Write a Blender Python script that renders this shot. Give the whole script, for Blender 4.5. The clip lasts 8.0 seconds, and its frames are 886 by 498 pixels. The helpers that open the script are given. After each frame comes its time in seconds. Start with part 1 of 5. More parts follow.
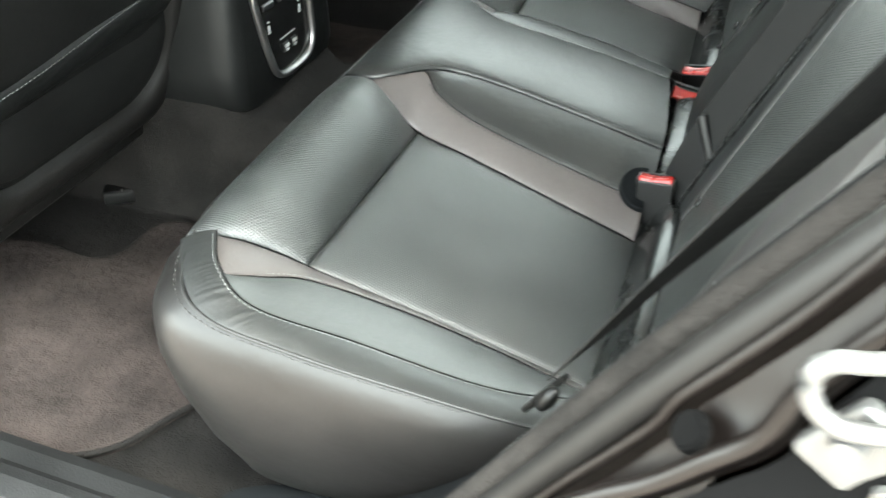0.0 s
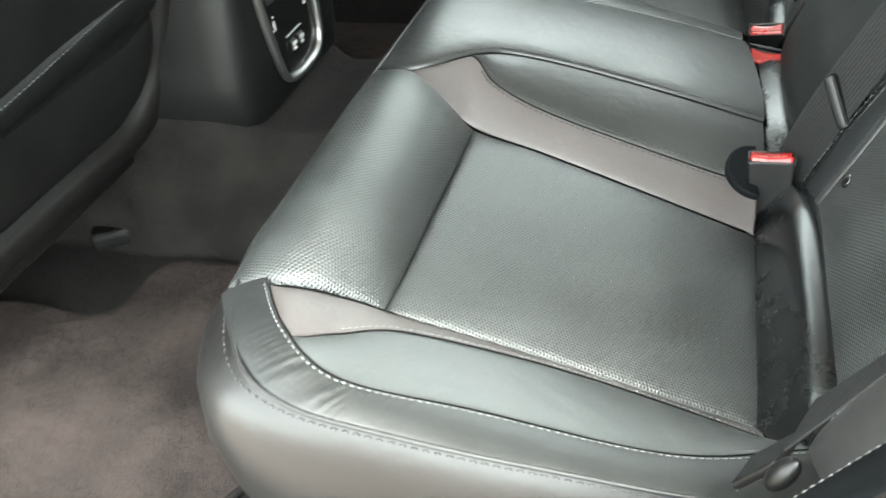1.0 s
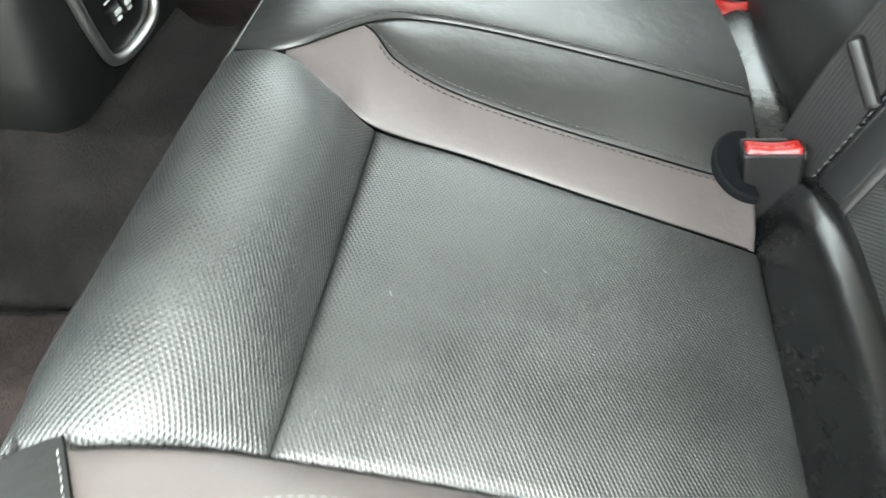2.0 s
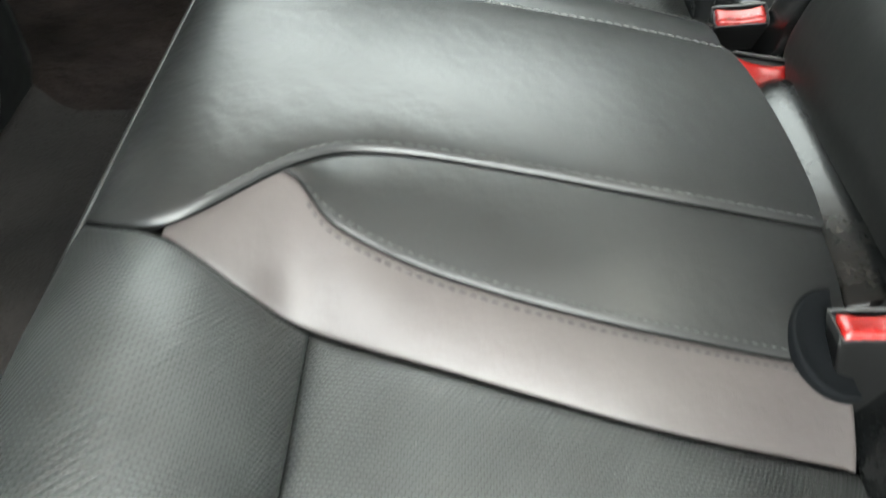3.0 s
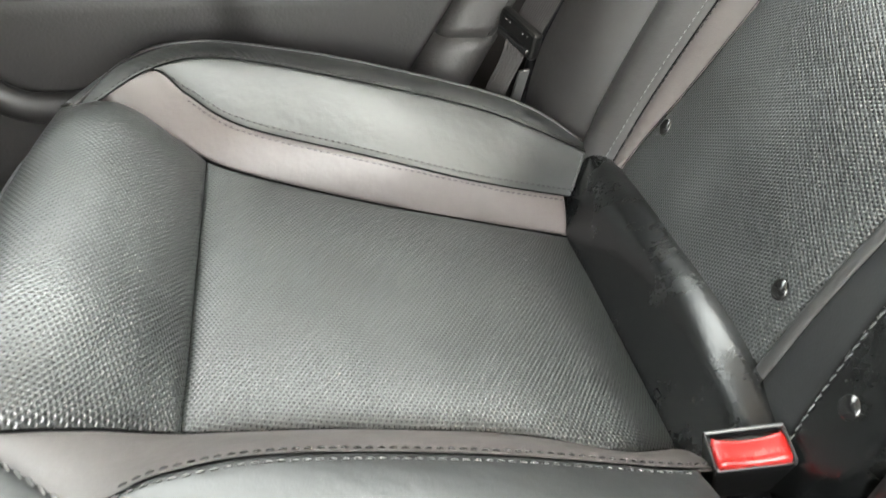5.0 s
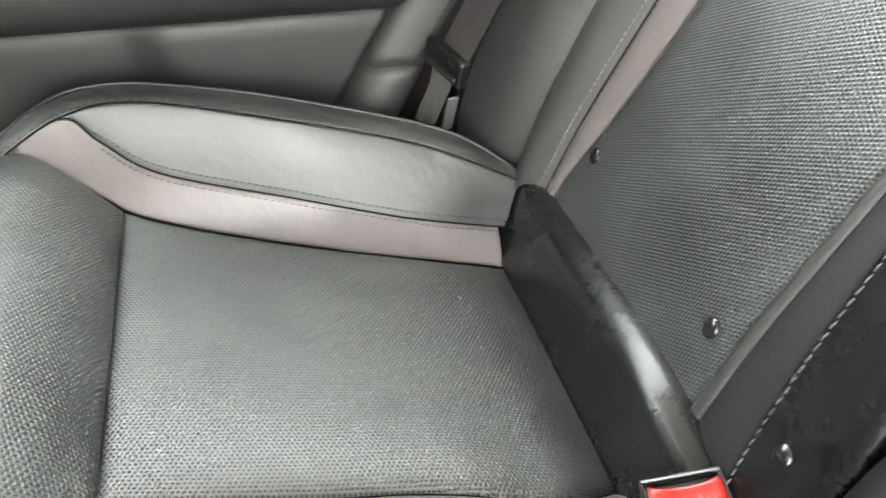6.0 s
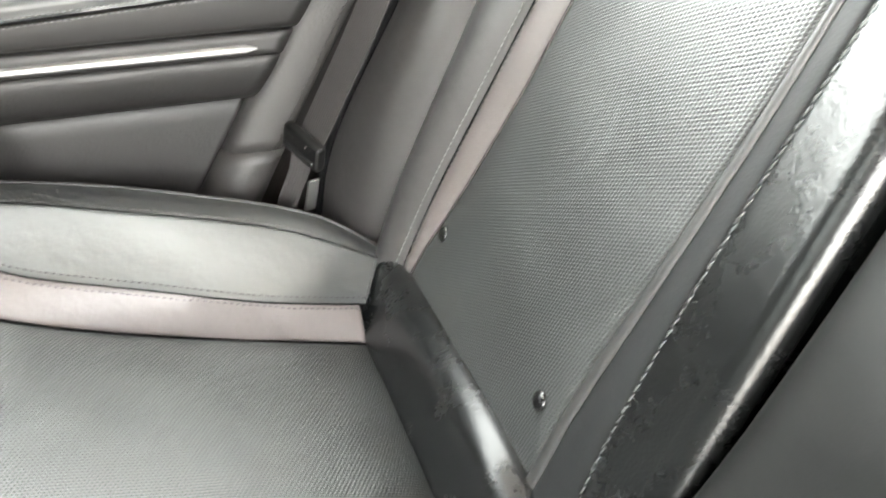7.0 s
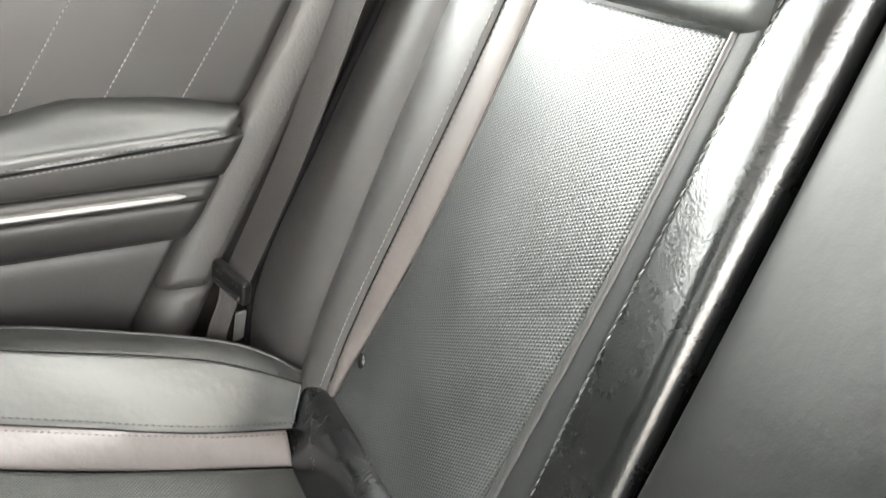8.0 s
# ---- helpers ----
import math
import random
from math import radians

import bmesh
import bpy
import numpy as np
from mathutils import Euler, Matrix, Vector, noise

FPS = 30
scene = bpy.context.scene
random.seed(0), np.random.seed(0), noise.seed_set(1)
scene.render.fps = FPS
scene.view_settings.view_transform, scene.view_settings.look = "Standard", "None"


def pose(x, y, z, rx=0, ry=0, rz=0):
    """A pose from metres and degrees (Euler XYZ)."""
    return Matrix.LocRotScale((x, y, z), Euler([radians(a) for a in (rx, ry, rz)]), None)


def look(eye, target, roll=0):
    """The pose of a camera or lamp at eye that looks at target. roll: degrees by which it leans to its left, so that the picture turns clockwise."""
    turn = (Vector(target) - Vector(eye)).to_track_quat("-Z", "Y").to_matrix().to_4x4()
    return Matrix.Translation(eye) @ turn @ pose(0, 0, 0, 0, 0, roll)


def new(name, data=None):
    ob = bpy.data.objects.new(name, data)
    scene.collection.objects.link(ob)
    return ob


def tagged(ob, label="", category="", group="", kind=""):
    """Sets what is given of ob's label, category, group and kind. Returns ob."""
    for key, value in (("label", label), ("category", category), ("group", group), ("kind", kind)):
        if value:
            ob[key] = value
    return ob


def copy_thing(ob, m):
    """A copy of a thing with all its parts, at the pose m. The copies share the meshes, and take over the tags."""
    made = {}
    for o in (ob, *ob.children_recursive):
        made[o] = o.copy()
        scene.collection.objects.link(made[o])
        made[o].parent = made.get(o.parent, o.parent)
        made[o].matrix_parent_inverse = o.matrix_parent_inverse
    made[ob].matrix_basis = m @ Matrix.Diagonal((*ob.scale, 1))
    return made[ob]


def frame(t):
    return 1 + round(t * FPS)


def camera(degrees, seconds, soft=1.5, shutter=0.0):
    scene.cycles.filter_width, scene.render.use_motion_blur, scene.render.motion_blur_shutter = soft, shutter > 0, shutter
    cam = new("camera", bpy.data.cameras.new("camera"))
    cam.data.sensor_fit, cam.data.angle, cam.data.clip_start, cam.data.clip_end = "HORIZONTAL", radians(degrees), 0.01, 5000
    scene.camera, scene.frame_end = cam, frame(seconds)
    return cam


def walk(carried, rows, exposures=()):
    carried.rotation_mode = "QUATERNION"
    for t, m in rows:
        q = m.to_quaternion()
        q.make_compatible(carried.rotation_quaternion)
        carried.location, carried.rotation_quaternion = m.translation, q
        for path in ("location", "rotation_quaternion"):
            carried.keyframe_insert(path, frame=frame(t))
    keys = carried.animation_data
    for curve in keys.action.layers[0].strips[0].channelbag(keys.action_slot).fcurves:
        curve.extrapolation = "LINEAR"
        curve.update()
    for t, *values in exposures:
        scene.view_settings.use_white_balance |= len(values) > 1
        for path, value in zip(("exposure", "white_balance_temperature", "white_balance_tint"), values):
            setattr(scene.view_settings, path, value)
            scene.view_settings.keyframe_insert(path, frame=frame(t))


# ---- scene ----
cam = camera(56.4, 8.0, shutter=0.4)
PATH = [
    (0, (0.029, -1.087, 1.111), (-0.525, 0.406, -0.1), -0.5),
    (0.5, (-0.099, -1.041, 1.053), (-0.629, 0.46, -0.157), -1.1),
    (1, (-0.136, -0.969, 1.023), (-0.622, 0.542, -0.193), -4.7),
    (1.2, (-0.146, -0.928, 1.0), (-0.519, 0.599, -0.236), -3.3),
    (2.3, (-0.233, -0.656, 0.925), (-0.425, 0.79, -0.442), -3.1),
    (2.5, (-0.245, -0.604, 0.918), (-0.406, 0.833, -0.464), -3.0),
    (3, (-0.25, -0.471, 0.913), (-0.327, 0.946, -0.496), -2.3),
    (3.3, (-0.25, -0.394, 0.909), (-0.269, 1.096, -0.425), -1.6),
    (3.5, (-0.241, -0.34, 0.911), (-0.245, 1.174, -0.395), -1.9),
    (4, (-0.244, -0.234, 0.908), (-0.166, 1.336, -0.328), -1.4),
    (4.5, (-0.233, -0.155, 0.901), (-0.09, 1.447, -0.288), -0.8),
    (4.7, (-0.233, -0.125, 0.9), (-0.054, 1.487, -0.27), -0.3),
    (5.8, (-0.216, -0.061, 0.914), (0.087, 1.557, -0.222), -0.5),
    (6, (-0.207, -0.063, 0.919), (0.119, 1.539, -0.234), -0.6),
    (6.5, (-0.18, -0.074, 0.933), (0.232, 1.538, -0.177), -0.9),
    (7, (-0.156, -0.085, 0.957), (0.372, 1.527, -0.101), 0.0),
    (7.5, (-0.139, -0.108, 0.996), (0.497, 1.519, 0.022), 0.5),
    (8, (-0.154, -0.138, 1.013), (0.558, 1.529, 0.168), 0.2),
]
EXPOSURE = [(0.0, 5.18, 6650, -2), (1.2, 5.42, 6650, -1), (2.5, 5.57, 6700, 1), (3.5, 5.5, 6950, 2), (4.0, 5.68, 7050, 3), (4.5, 6.1, 7050, 5), (6.0, 6.4, 7000, 7), (7.0, 6.75, 7050, 8), (8.0, 6.5, 7150, 9)]
walk(cam, [(t, look(eye, target, roll)) for t, eye, target, roll in PATH], EXPOSURE)

# ---- light ----
world = bpy.data.worlds.new("world")
scene.world = world
world.use_nodes = True
wn = world.node_tree
sky = wn.nodes.new("ShaderNodeTexSky")
sky.sky_type, sky.sun_disc = "NISHITA", False
sky.sun_elevation, sky.sun_rotation = radians(65), radians(108)
sky.air_density, sky.dust_density, sky.ozone_density = 1.0, 1.5, 1.0
bg = wn.nodes["Background"]
cloud = wn.nodes.new("ShaderNodeHueSaturation")      # thin cloud takes most of the blue out of the sky
cloud.inputs["Saturation"].default_value = 0.18
wn.links.new(sky.outputs[0], cloud.inputs["Color"])
wn.links.new(cloud.outputs[0], bg.inputs[0])
bg.inputs[1].default_value = 0.15
sun_lamp = new("sun", bpy.data.lights.new("sun", "SUN"))
sun_lamp.data.energy, sun_lamp.data.angle, sun_lamp.data.color = 0.5, radians(30), (1, 0.97, 0.93)
sun_lamp.matrix_world = look((2.5, -0.8, 6), (0, 0, 0.5))

YC = 0.012          # the car's centre line


# ---- materials ----
def mat(name, colour, rough=0.5, metal=0.0, grain=0.0, grain_scale=600.0, wrinkle=0.0, wrinkle_scale=40.0, vary=0.15, vary_scale=6.0,
        perforated=0.0, spec=0.5, rough_vary=0.1, weave=0.0, speck=0.3, pebble=0.0, pebble_scale=650.0):
    """A node material: colour varied at two scales, pebbled grain, wrinkles, and rows of punched holes or a woven rib, in metres."""
    m = bpy.data.materials.new(name)
    m.use_nodes = True
    t = m.node_tree
    p = t.nodes["Principled BSDF"]
    p.inputs["Metallic"].default_value = metal
    p.inputs["Specular IOR Level"].default_value = spec

    def node(kind, **inputs):
        n = t.nodes.new(kind)
        for k, v in inputs.items():
            n.inputs[k].default_value = v
        return n

    def maths(op, a, b=None, c=None):
        n = t.nodes.new("ShaderNodeMath")
        n.operation = op
        for i, v in enumerate((a, b, c)):
            if v is None:
                continue
            if isinstance(v, (int, float)):
                n.inputs[i].default_value = v
            else:
                t.links.new(v, n.inputs[i])
        return n.outputs[0]

    co = t.nodes.new("ShaderNodeTexCoord")
    pos = co.outputs["Object"]
    big = node("ShaderNodeTexNoise", Scale=vary_scale, Detail=4.0, Roughness=0.6)
    fine = node("ShaderNodeTexNoise", Scale=vary_scale * 22, Detail=3.0, Roughness=0.6)
    for n in (big, fine):
        t.links.new(pos, n.inputs["Vector"])
    blend = maths("ADD", maths("MULTIPLY", big.outputs[0], 1 - speck), maths("MULTIPLY", fine.outputs[0], speck))
    ramp = t.nodes.new("ShaderNodeMapRange")
    ramp.inputs[1].default_value, ramp.inputs[2].default_value = 0.38, 0.62
    ramp.inputs[3].default_value, ramp.inputs[4].default_value = 1 - vary, 1 + vary
    t.links.new(blend, ramp.inputs[0])
    tone = node("ShaderNodeMix", Factor=1.0)
    tone.data_type, tone.blend_type = "RGBA", "MULTIPLY"
    tone.inputs[6].default_value = (*colour, 1)
    t.links.new(ramp.outputs[0], tone.inputs[7])
    colour_out = tone.outputs[2]
    rr = t.nodes.new("ShaderNodeMapRange")
    rr.inputs[1].default_value, rr.inputs[2].default_value = 0.3, 0.7
    rr.inputs[3].default_value, rr.inputs[4].default_value = max(rough - rough_vary, 0.03), min(rough + rough_vary, 1)
    t.links.new(blend, rr.inputs[0])
    t.links.new(rr.outputs[0], p.inputs["Roughness"])
    heights = []
    if grain:
        cells = node("ShaderNodeTexNoise", Scale=grain_scale, Detail=1.0)
        t.links.new(pos, cells.inputs["Vector"])
        heights.append(maths("MULTIPLY", cells.outputs[0], grain * 0.001))
    if wrinkle:
        soft_noise = node("ShaderNodeTexNoise", Scale=wrinkle_scale, Detail=2.0, Roughness=0.5)
        t.links.new(pos, soft_noise.inputs["Vector"])
        heights.append(maths("MULTIPLY", soft_noise.outputs[0], wrinkle * 0.001))
    if pebble:
        cells = node("ShaderNodeTexVoronoi", Scale=pebble_scale)
        cells.feature = "SMOOTH_F1"
        t.links.new(pos, cells.inputs["Vector"])
        heights.append(maths("MULTIPLY", cells.outputs[0], -0.001 * pebble))
    if perforated or weave:
        uv = t.nodes.new("ShaderNodeSeparateXYZ")
        t.links.new(co.outputs["UV"], uv.inputs[0])
    if perforated:
        s = perforated
        dist = []
        for shift in (0.0, 0.5):
            du = maths("MULTIPLY", maths("SUBTRACT", maths("FRACT", maths("ADD", maths("DIVIDE", uv.outputs[0], s), shift)), 0.5), s)
            dv = maths("MULTIPLY", maths("SUBTRACT", maths("FRACT", maths("ADD", maths("DIVIDE", uv.outputs[1], s * 1.732), shift)), 0.5), s * 1.732)
            dist.append(maths("SQRT", maths("ADD", maths("MULTIPLY", du, du), maths("MULTIPLY", dv, dv))))
        near_hole = maths("MINIMUM", *dist)
        hole = t.nodes.new("ShaderNodeMapRange")
        hole.interpolation_type = "SMOOTHSTEP"
        hole.inputs[1].default_value, hole.inputs[2].default_value = s * 0.10, s * 0.20
        hole.inputs[3].default_value, hole.inputs[4].default_value = 0.0, 1.0
        t.links.new(near_hole, hole.inputs[0])
        dim = node("ShaderNodeMix")
        dim.data_type = "RGBA"
        dim.inputs[6].default_value = (0.005, 0.005, 0.005, 1)
        t.links.new(hole.outputs[0], dim.inputs[0])
        t.links.new(colour_out, dim.inputs[7])
        colour_out = dim.outputs[2]
        t.links.new(maths("MULTIPLY", hole.outputs[0], spec), p.inputs["Specular IOR Level"])
        dimple = t.nodes.new("ShaderNodeMapRange")
        dimple.interpolation_type = "SMOOTHSTEP"
        dimple.inputs[1].default_value, dimple.inputs[2].default_value = s * 0.12, s * 0.46
        t.links.new(near_hole, dimple.inputs[0])
        heights.append(maths("MULTIPLY", dimple.outputs[0], 0.00036))
    if weave:
        rib = maths("SINE", maths("MULTIPLY", uv.outputs[1], 6.2832 / weave))
        heights.append(maths("MULTIPLY", rib, 0.00012))
    if heights:
        total = heights[0]
        for h in heights[1:]:
            total = maths("ADD", total, h)
        bump = node("ShaderNodeBump", Strength=1.0, Distance=1.0)
        t.links.new(total, bump.inputs["Height"])
        t.links.new(bump.outputs[0], p.inputs["Normal"])
    t.links.new(colour_out, p.inputs["Base Color"])
    return m


LEATHER = mat("black_leather", (0.0075, 0.0080, 0.0079), 0.43, wrinkle=0.65, wrinkle_scale=62, vary=0.2, vary_scale=9, rough_vary=0.05, speck=0.12, pebble=0.06, pebble_scale=900)
PERF = mat("perforated_leather", (0.0160, 0.0174, 0.0169), 0.37, perforated=0.0031, wrinkle=0.5, wrinkle_scale=11, vary=0.3, vary_scale=14, rough_vary=0.06, speck=0.12, spec=0.60)
EDGE_GREY = mat("grey_edge_leather", (0.0115, 0.0114, 0.0111), 0.5, wrinkle=0.6, wrinkle_scale=60, vary=0.15, rough_vary=0.05, speck=0.1, pebble=0.06, pebble_scale=800)
ACCENT = mat("taupe_leather", (0.0470, 0.0407, 0.0391), 0.50, wrinkle=0.8, wrinkle_scale=60, vary=0.12, rough_vary=0.05, speck=0.12, grain=0.08, grain_scale=420, pebble=0.05, pebble_scale=900, spec=0.42)
GLOSSY = mat("worn_glossy_leather", (0.0030, 0.0033, 0.0033), 0.27, wrinkle=0.22, wrinkle_scale=70, vary=0.15, rough_vary=0.02, vary_scale=14, speck=0.2, grain=0.08, grain_scale=420, pebble=0.12, pebble_scale=520, spec=0.37)
STRIP = mat("matt_strip_leather", (0.0062, 0.0068, 0.0071), 0.6, wrinkle=0.5, wrinkle_scale=60, vary=0.15, rough_vary=0.05, spec=0.25, speck=0.1, pebble=0.10)
SIDE = mat("side_leather", (0.0050, 0.0046, 0.0045), 0.40, wrinkle=0.7, wrinkle_scale=50, vary=0.1, rough_vary=0.04, speck=0.08, pebble=0.06, pebble_scale=900, spec=0.36)
SATIN = mat("satin_leather", (0.0190, 0.0203, 0.0200), 0.42, wrinkle=0.8, wrinkle_scale=55, vary=0.18, vary_scale=9, rough_vary=0.06, spec=0.58, speck=0.15, pebble=0.06, pebble_scale=800)
ARM = mat("armrest_leather", (0.0120, 0.0127, 0.0128), 0.44, wrinkle=0.4, wrinkle_scale=60, vary=0.15, rough_vary=0.05, speck=0.15, pebble=0.04, pebble_scale=900, spec=0.4)
CHAIN = mat("pale_chain_thread", (0.060, 0.062, 0.061), 0.7, vary=0.25)
MID_THREAD = mat("mid_thread", (0.055, 0.056, 0.055), 0.7, vary=0.2)
WING = mat("dark_satin_leather", (0.0200, 0.0190, 0.0185), 0.46, wrinkle=1.0, wrinkle_scale=45, vary=0.15, rough_vary=0.05, speck=0.12, pebble=0.07, pebble_scale=800, spec=0.45)
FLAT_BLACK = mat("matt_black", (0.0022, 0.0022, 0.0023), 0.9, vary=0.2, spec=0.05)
QUARTER = mat("quarter_leather", (0.0028, 0.0033, 0.0038), 0.75, grain=0.12, grain_scale=160, vary=0.15, spec=0.06, speck=0.1, pebble=0.12, pebble_scale=420)
CONSOLE = mat("console_leatherette", (0.0028, 0.0030, 0.0030), 0.45, wrinkle=0.6, wrinkle_scale=60, vary=0.2, spec=0.14, speck=0.1)
TONGUE = mat("tongue_plastic", (0.0026, 0.0026, 0.0026), 0.36, vary=0.1, spec=0.24)
BEZEL = mat("worn_bezel", (0.018, 0.018, 0.0178), 0.4, vary=0.4, vary_scale=60)
STITCH = mat("dim_thread", (0.030, 0.031, 0.030), 0.7, vary=0.25)
EDGE_THREAD = mat("edge_thread", (0.016, 0.0155, 0.015), 0.7, vary=0.3)
ROPE = mat("chain_thread", (0.062, 0.064, 0.062), 0.7, vary=0.25)
CENTRE_SATIN = mat("centre_leather", (0.0040, 0.0042, 0.0041), 0.44, wrinkle=0.3, wrinkle_scale=70, vary=0.35, rough_vary=0.07, speck=0.25, spec=0.24, pebble=0.035, pebble_scale=900)
THREAD = mat("grey_thread", (0.12, 0.124, 0.12), 0.7, vary=0.2)
DARK_THREAD = mat("dark_thread", (0.007, 0.007, 0.007), 0.7, vary=0.2)
PIPING = mat("piping_vinyl", (0.008, 0.008, 0.008), 0.5, vary=0.1, spec=0.35)
CARPET = mat("dark_carpet", (0.0048, 0.0043, 0.0040), 0.95, grain=1.6, grain_scale=420, wrinkle=5.0, wrinkle_scale=26, vary=0.65, vary_scale=14, spec=0.1, speck=0.4)
MAT_PILE = mat("taupe_mat_pile", (0.0142, 0.0110, 0.0101), 0.95, grain=1.4, grain_scale=420, wrinkle=8.0, wrinkle_scale=26, vary=0.6, vary_scale=9, spec=0.1, speck=0.35)
PLASTIC = mat("black_plastic", (0.005, 0.005, 0.0053), 0.40, grain=0.12, grain_scale=450, vary=0.1)
GREY_PLASTIC = mat("charcoal_plastic", (0.0034, 0.0032, 0.0031), 0.52, grain=0.25, grain_scale=420, vary=0.15, spec=0.12)
GLOSS_PLASTIC = mat("gloss_black_plastic", (0.004, 0.004, 0.004), 0.22, vary=0.05)
TRIM = mat("grained_trim", (0.0125, 0.0115, 0.0112), 0.55, grain=0.2, grain_scale=300, vary=0.1, pebble=0.20, pebble_scale=420, spec=0.36, speck=0.1)
DOOR_TRIM = mat("door_leatherette", (0.0064, 0.0060, 0.0059), 0.54, grain=0.08, grain_scale=350, wrinkle=0.5, wrinkle_scale=24, vary=0.14, spec=0.28, speck=0.1)
DOOR_LOW = mat("door_lower_trim", (0.0062, 0.0058, 0.0057), 0.55, grain=0.15, grain_scale=300, vary=0.1, spec=0.28, pebble=0.12, pebble_scale=420, speck=0.1)
CHROME = mat("satin_chrome", (0.24, 0.24, 0.238), 0.38, metal=1.0, vary=0.05)
STEEL = mat("zinc_steel", (0.13, 0.13, 0.128), 0.42, metal=0.7, vary=0.08)
RED = mat("red_plastic", (0.22, 0.009, 0.008), 0.26, vary=0.06, spec=0.4)
WEB = mat("belt_webbing", (0.0140, 0.0127, 0.0125), 0.75, weave=0.0034, vary=0.1, grain=0.10, grain_scale=700, spec=0.3)
WEB_BLACK = mat("black_webbing", (0.0034, 0.0035, 0.0035), 0.65, spec=0.2, weave=0.0034, vary=0.15, grain=0.15, grain_scale=700)
RUBBER = mat("rubber_seal", (0.0065, 0.0060, 0.0056), 0.5, grain=0.1, vary=0.12, spec=0.25)
SILL = mat("sill_plastic", (0.0045, 0.0047, 0.005), 0.65, grain=0.3, grain_scale=420, vary=0.25, vary_scale=12, spec=0.2)
FUZZ = mat("flocked_seal", (0.0130, 0.0118, 0.0110), 0.95, grain=1.6, grain_scale=380, wrinkle=2.5, wrinkle_scale=90, vary=0.45, spec=0.1)
PAINT = mat("dark_brown_paint", (0.0042, 0.0031, 0.0027), 0.36, vary=0.1, spec=0.26)
HEADLINER = mat("pale_headliner", (0.58, 0.565, 0.54), 0.95, grain=0.6, vary=0.06)
ASPHALT = mat("concrete", (0.21, 0.175, 0.152), 0.9, grain=3.0, grain_scale=120, vary=0.2, vary_scale=2)
FABRIC = mat("dark_back_fabric", (0.0019, 0.002, 0.002), 0.6, grain=0.2, grain_scale=500, vary=0.2, spec=0.15)
MARK = mat("white_print", (0.25, 0.25, 0.245), 0.5, vary=0.03)


# ---- shape helpers ----
def spline(pts, n=120):
    """n points, evenly spaced, along a smooth curve through pts."""
    p = np.array(pts, float)
    if len(p) == 2:
        return p[0] + (p[1] - p[0]) * np.linspace(0, 1, n)[:, None]
    q = np.vstack([2 * p[0] - p[1], p, 2 * p[-1] - p[-2]])
    out = []
    for i in range(1, len(q) - 2):
        a, b, c, d = q[i - 1], q[i], q[i + 1], q[i + 2]
        k = np.linspace(0, 1, 24, endpoint=False)[:, None]
        out.append(0.5 * (2 * b + (c - a) * k + (2 * a - 5 * b + 4 * c - d) * k**2 + (3 * b - a - 3 * c + d) * k**3))
    dense = np.vstack(out + [p[-1:]])
    s = np.r_[0, np.cumsum(np.linalg.norm(np.diff(dense, axis=0), axis=1))]
    want = np.linspace(0, s[-1], n)
    return np.stack([np.interp(want, s, dense[:, k]) for k in range(3)], 1)


def along(curve, axis, values):
    """A curve read at given values of one coordinate, in which it rises."""
    return np.stack([np.interp(values, curve[:, axis], curve[:, k]) for k in range(3)], 1)


def put_mesh(name, verts, faces, material, parent=None, label="", uvs=None, smooth=True):
    me = bpy.data.meshes.new(name)
    me.from_pydata([tuple(map(float, v)) for v in verts], [], faces)
    if uvs is not None:
        layer = me.uv_layers.new(name="uv")
        loops = np.empty(len(me.loops), dtype=np.int32)
        me.loops.foreach_get("vertex_index", loops)
        layer.data.foreach_set("uv", np.asarray(uvs, np.float32)[loops].ravel())
    if smooth:
        me.polygons.foreach_set("use_smooth", [True] * len(me.polygons))
    me.materials.append(material)
    ob = new(name, me)
    if parent is not None:
        ob.parent = parent
    if label:
        tagged(ob, label)
    return ob


def part(name, bm, material, parent=None, label="", smooth=False):
    me = bpy.data.meshes.new(name)
    bm.to_mesh(me)
    bm.free()
    if smooth:
        me.polygons.foreach_set("use_smooth", [True] * len(me.polygons))
    me.materials.append(material)
    ob = new(name, me)
    if parent is not None:
        ob.parent = parent
    if label:
        tagged(ob, label)
    return ob


def thing(name, label, category, group="", kind=""):
    return tagged(new(name), label, category, group, kind)


LATEST = [None]      # the panel made last, which carries its own stitching
EDGE = np.array([0.0, 0.0007, 0.0018, 0.0038, 0.0060, 0.0090, 0.0130])


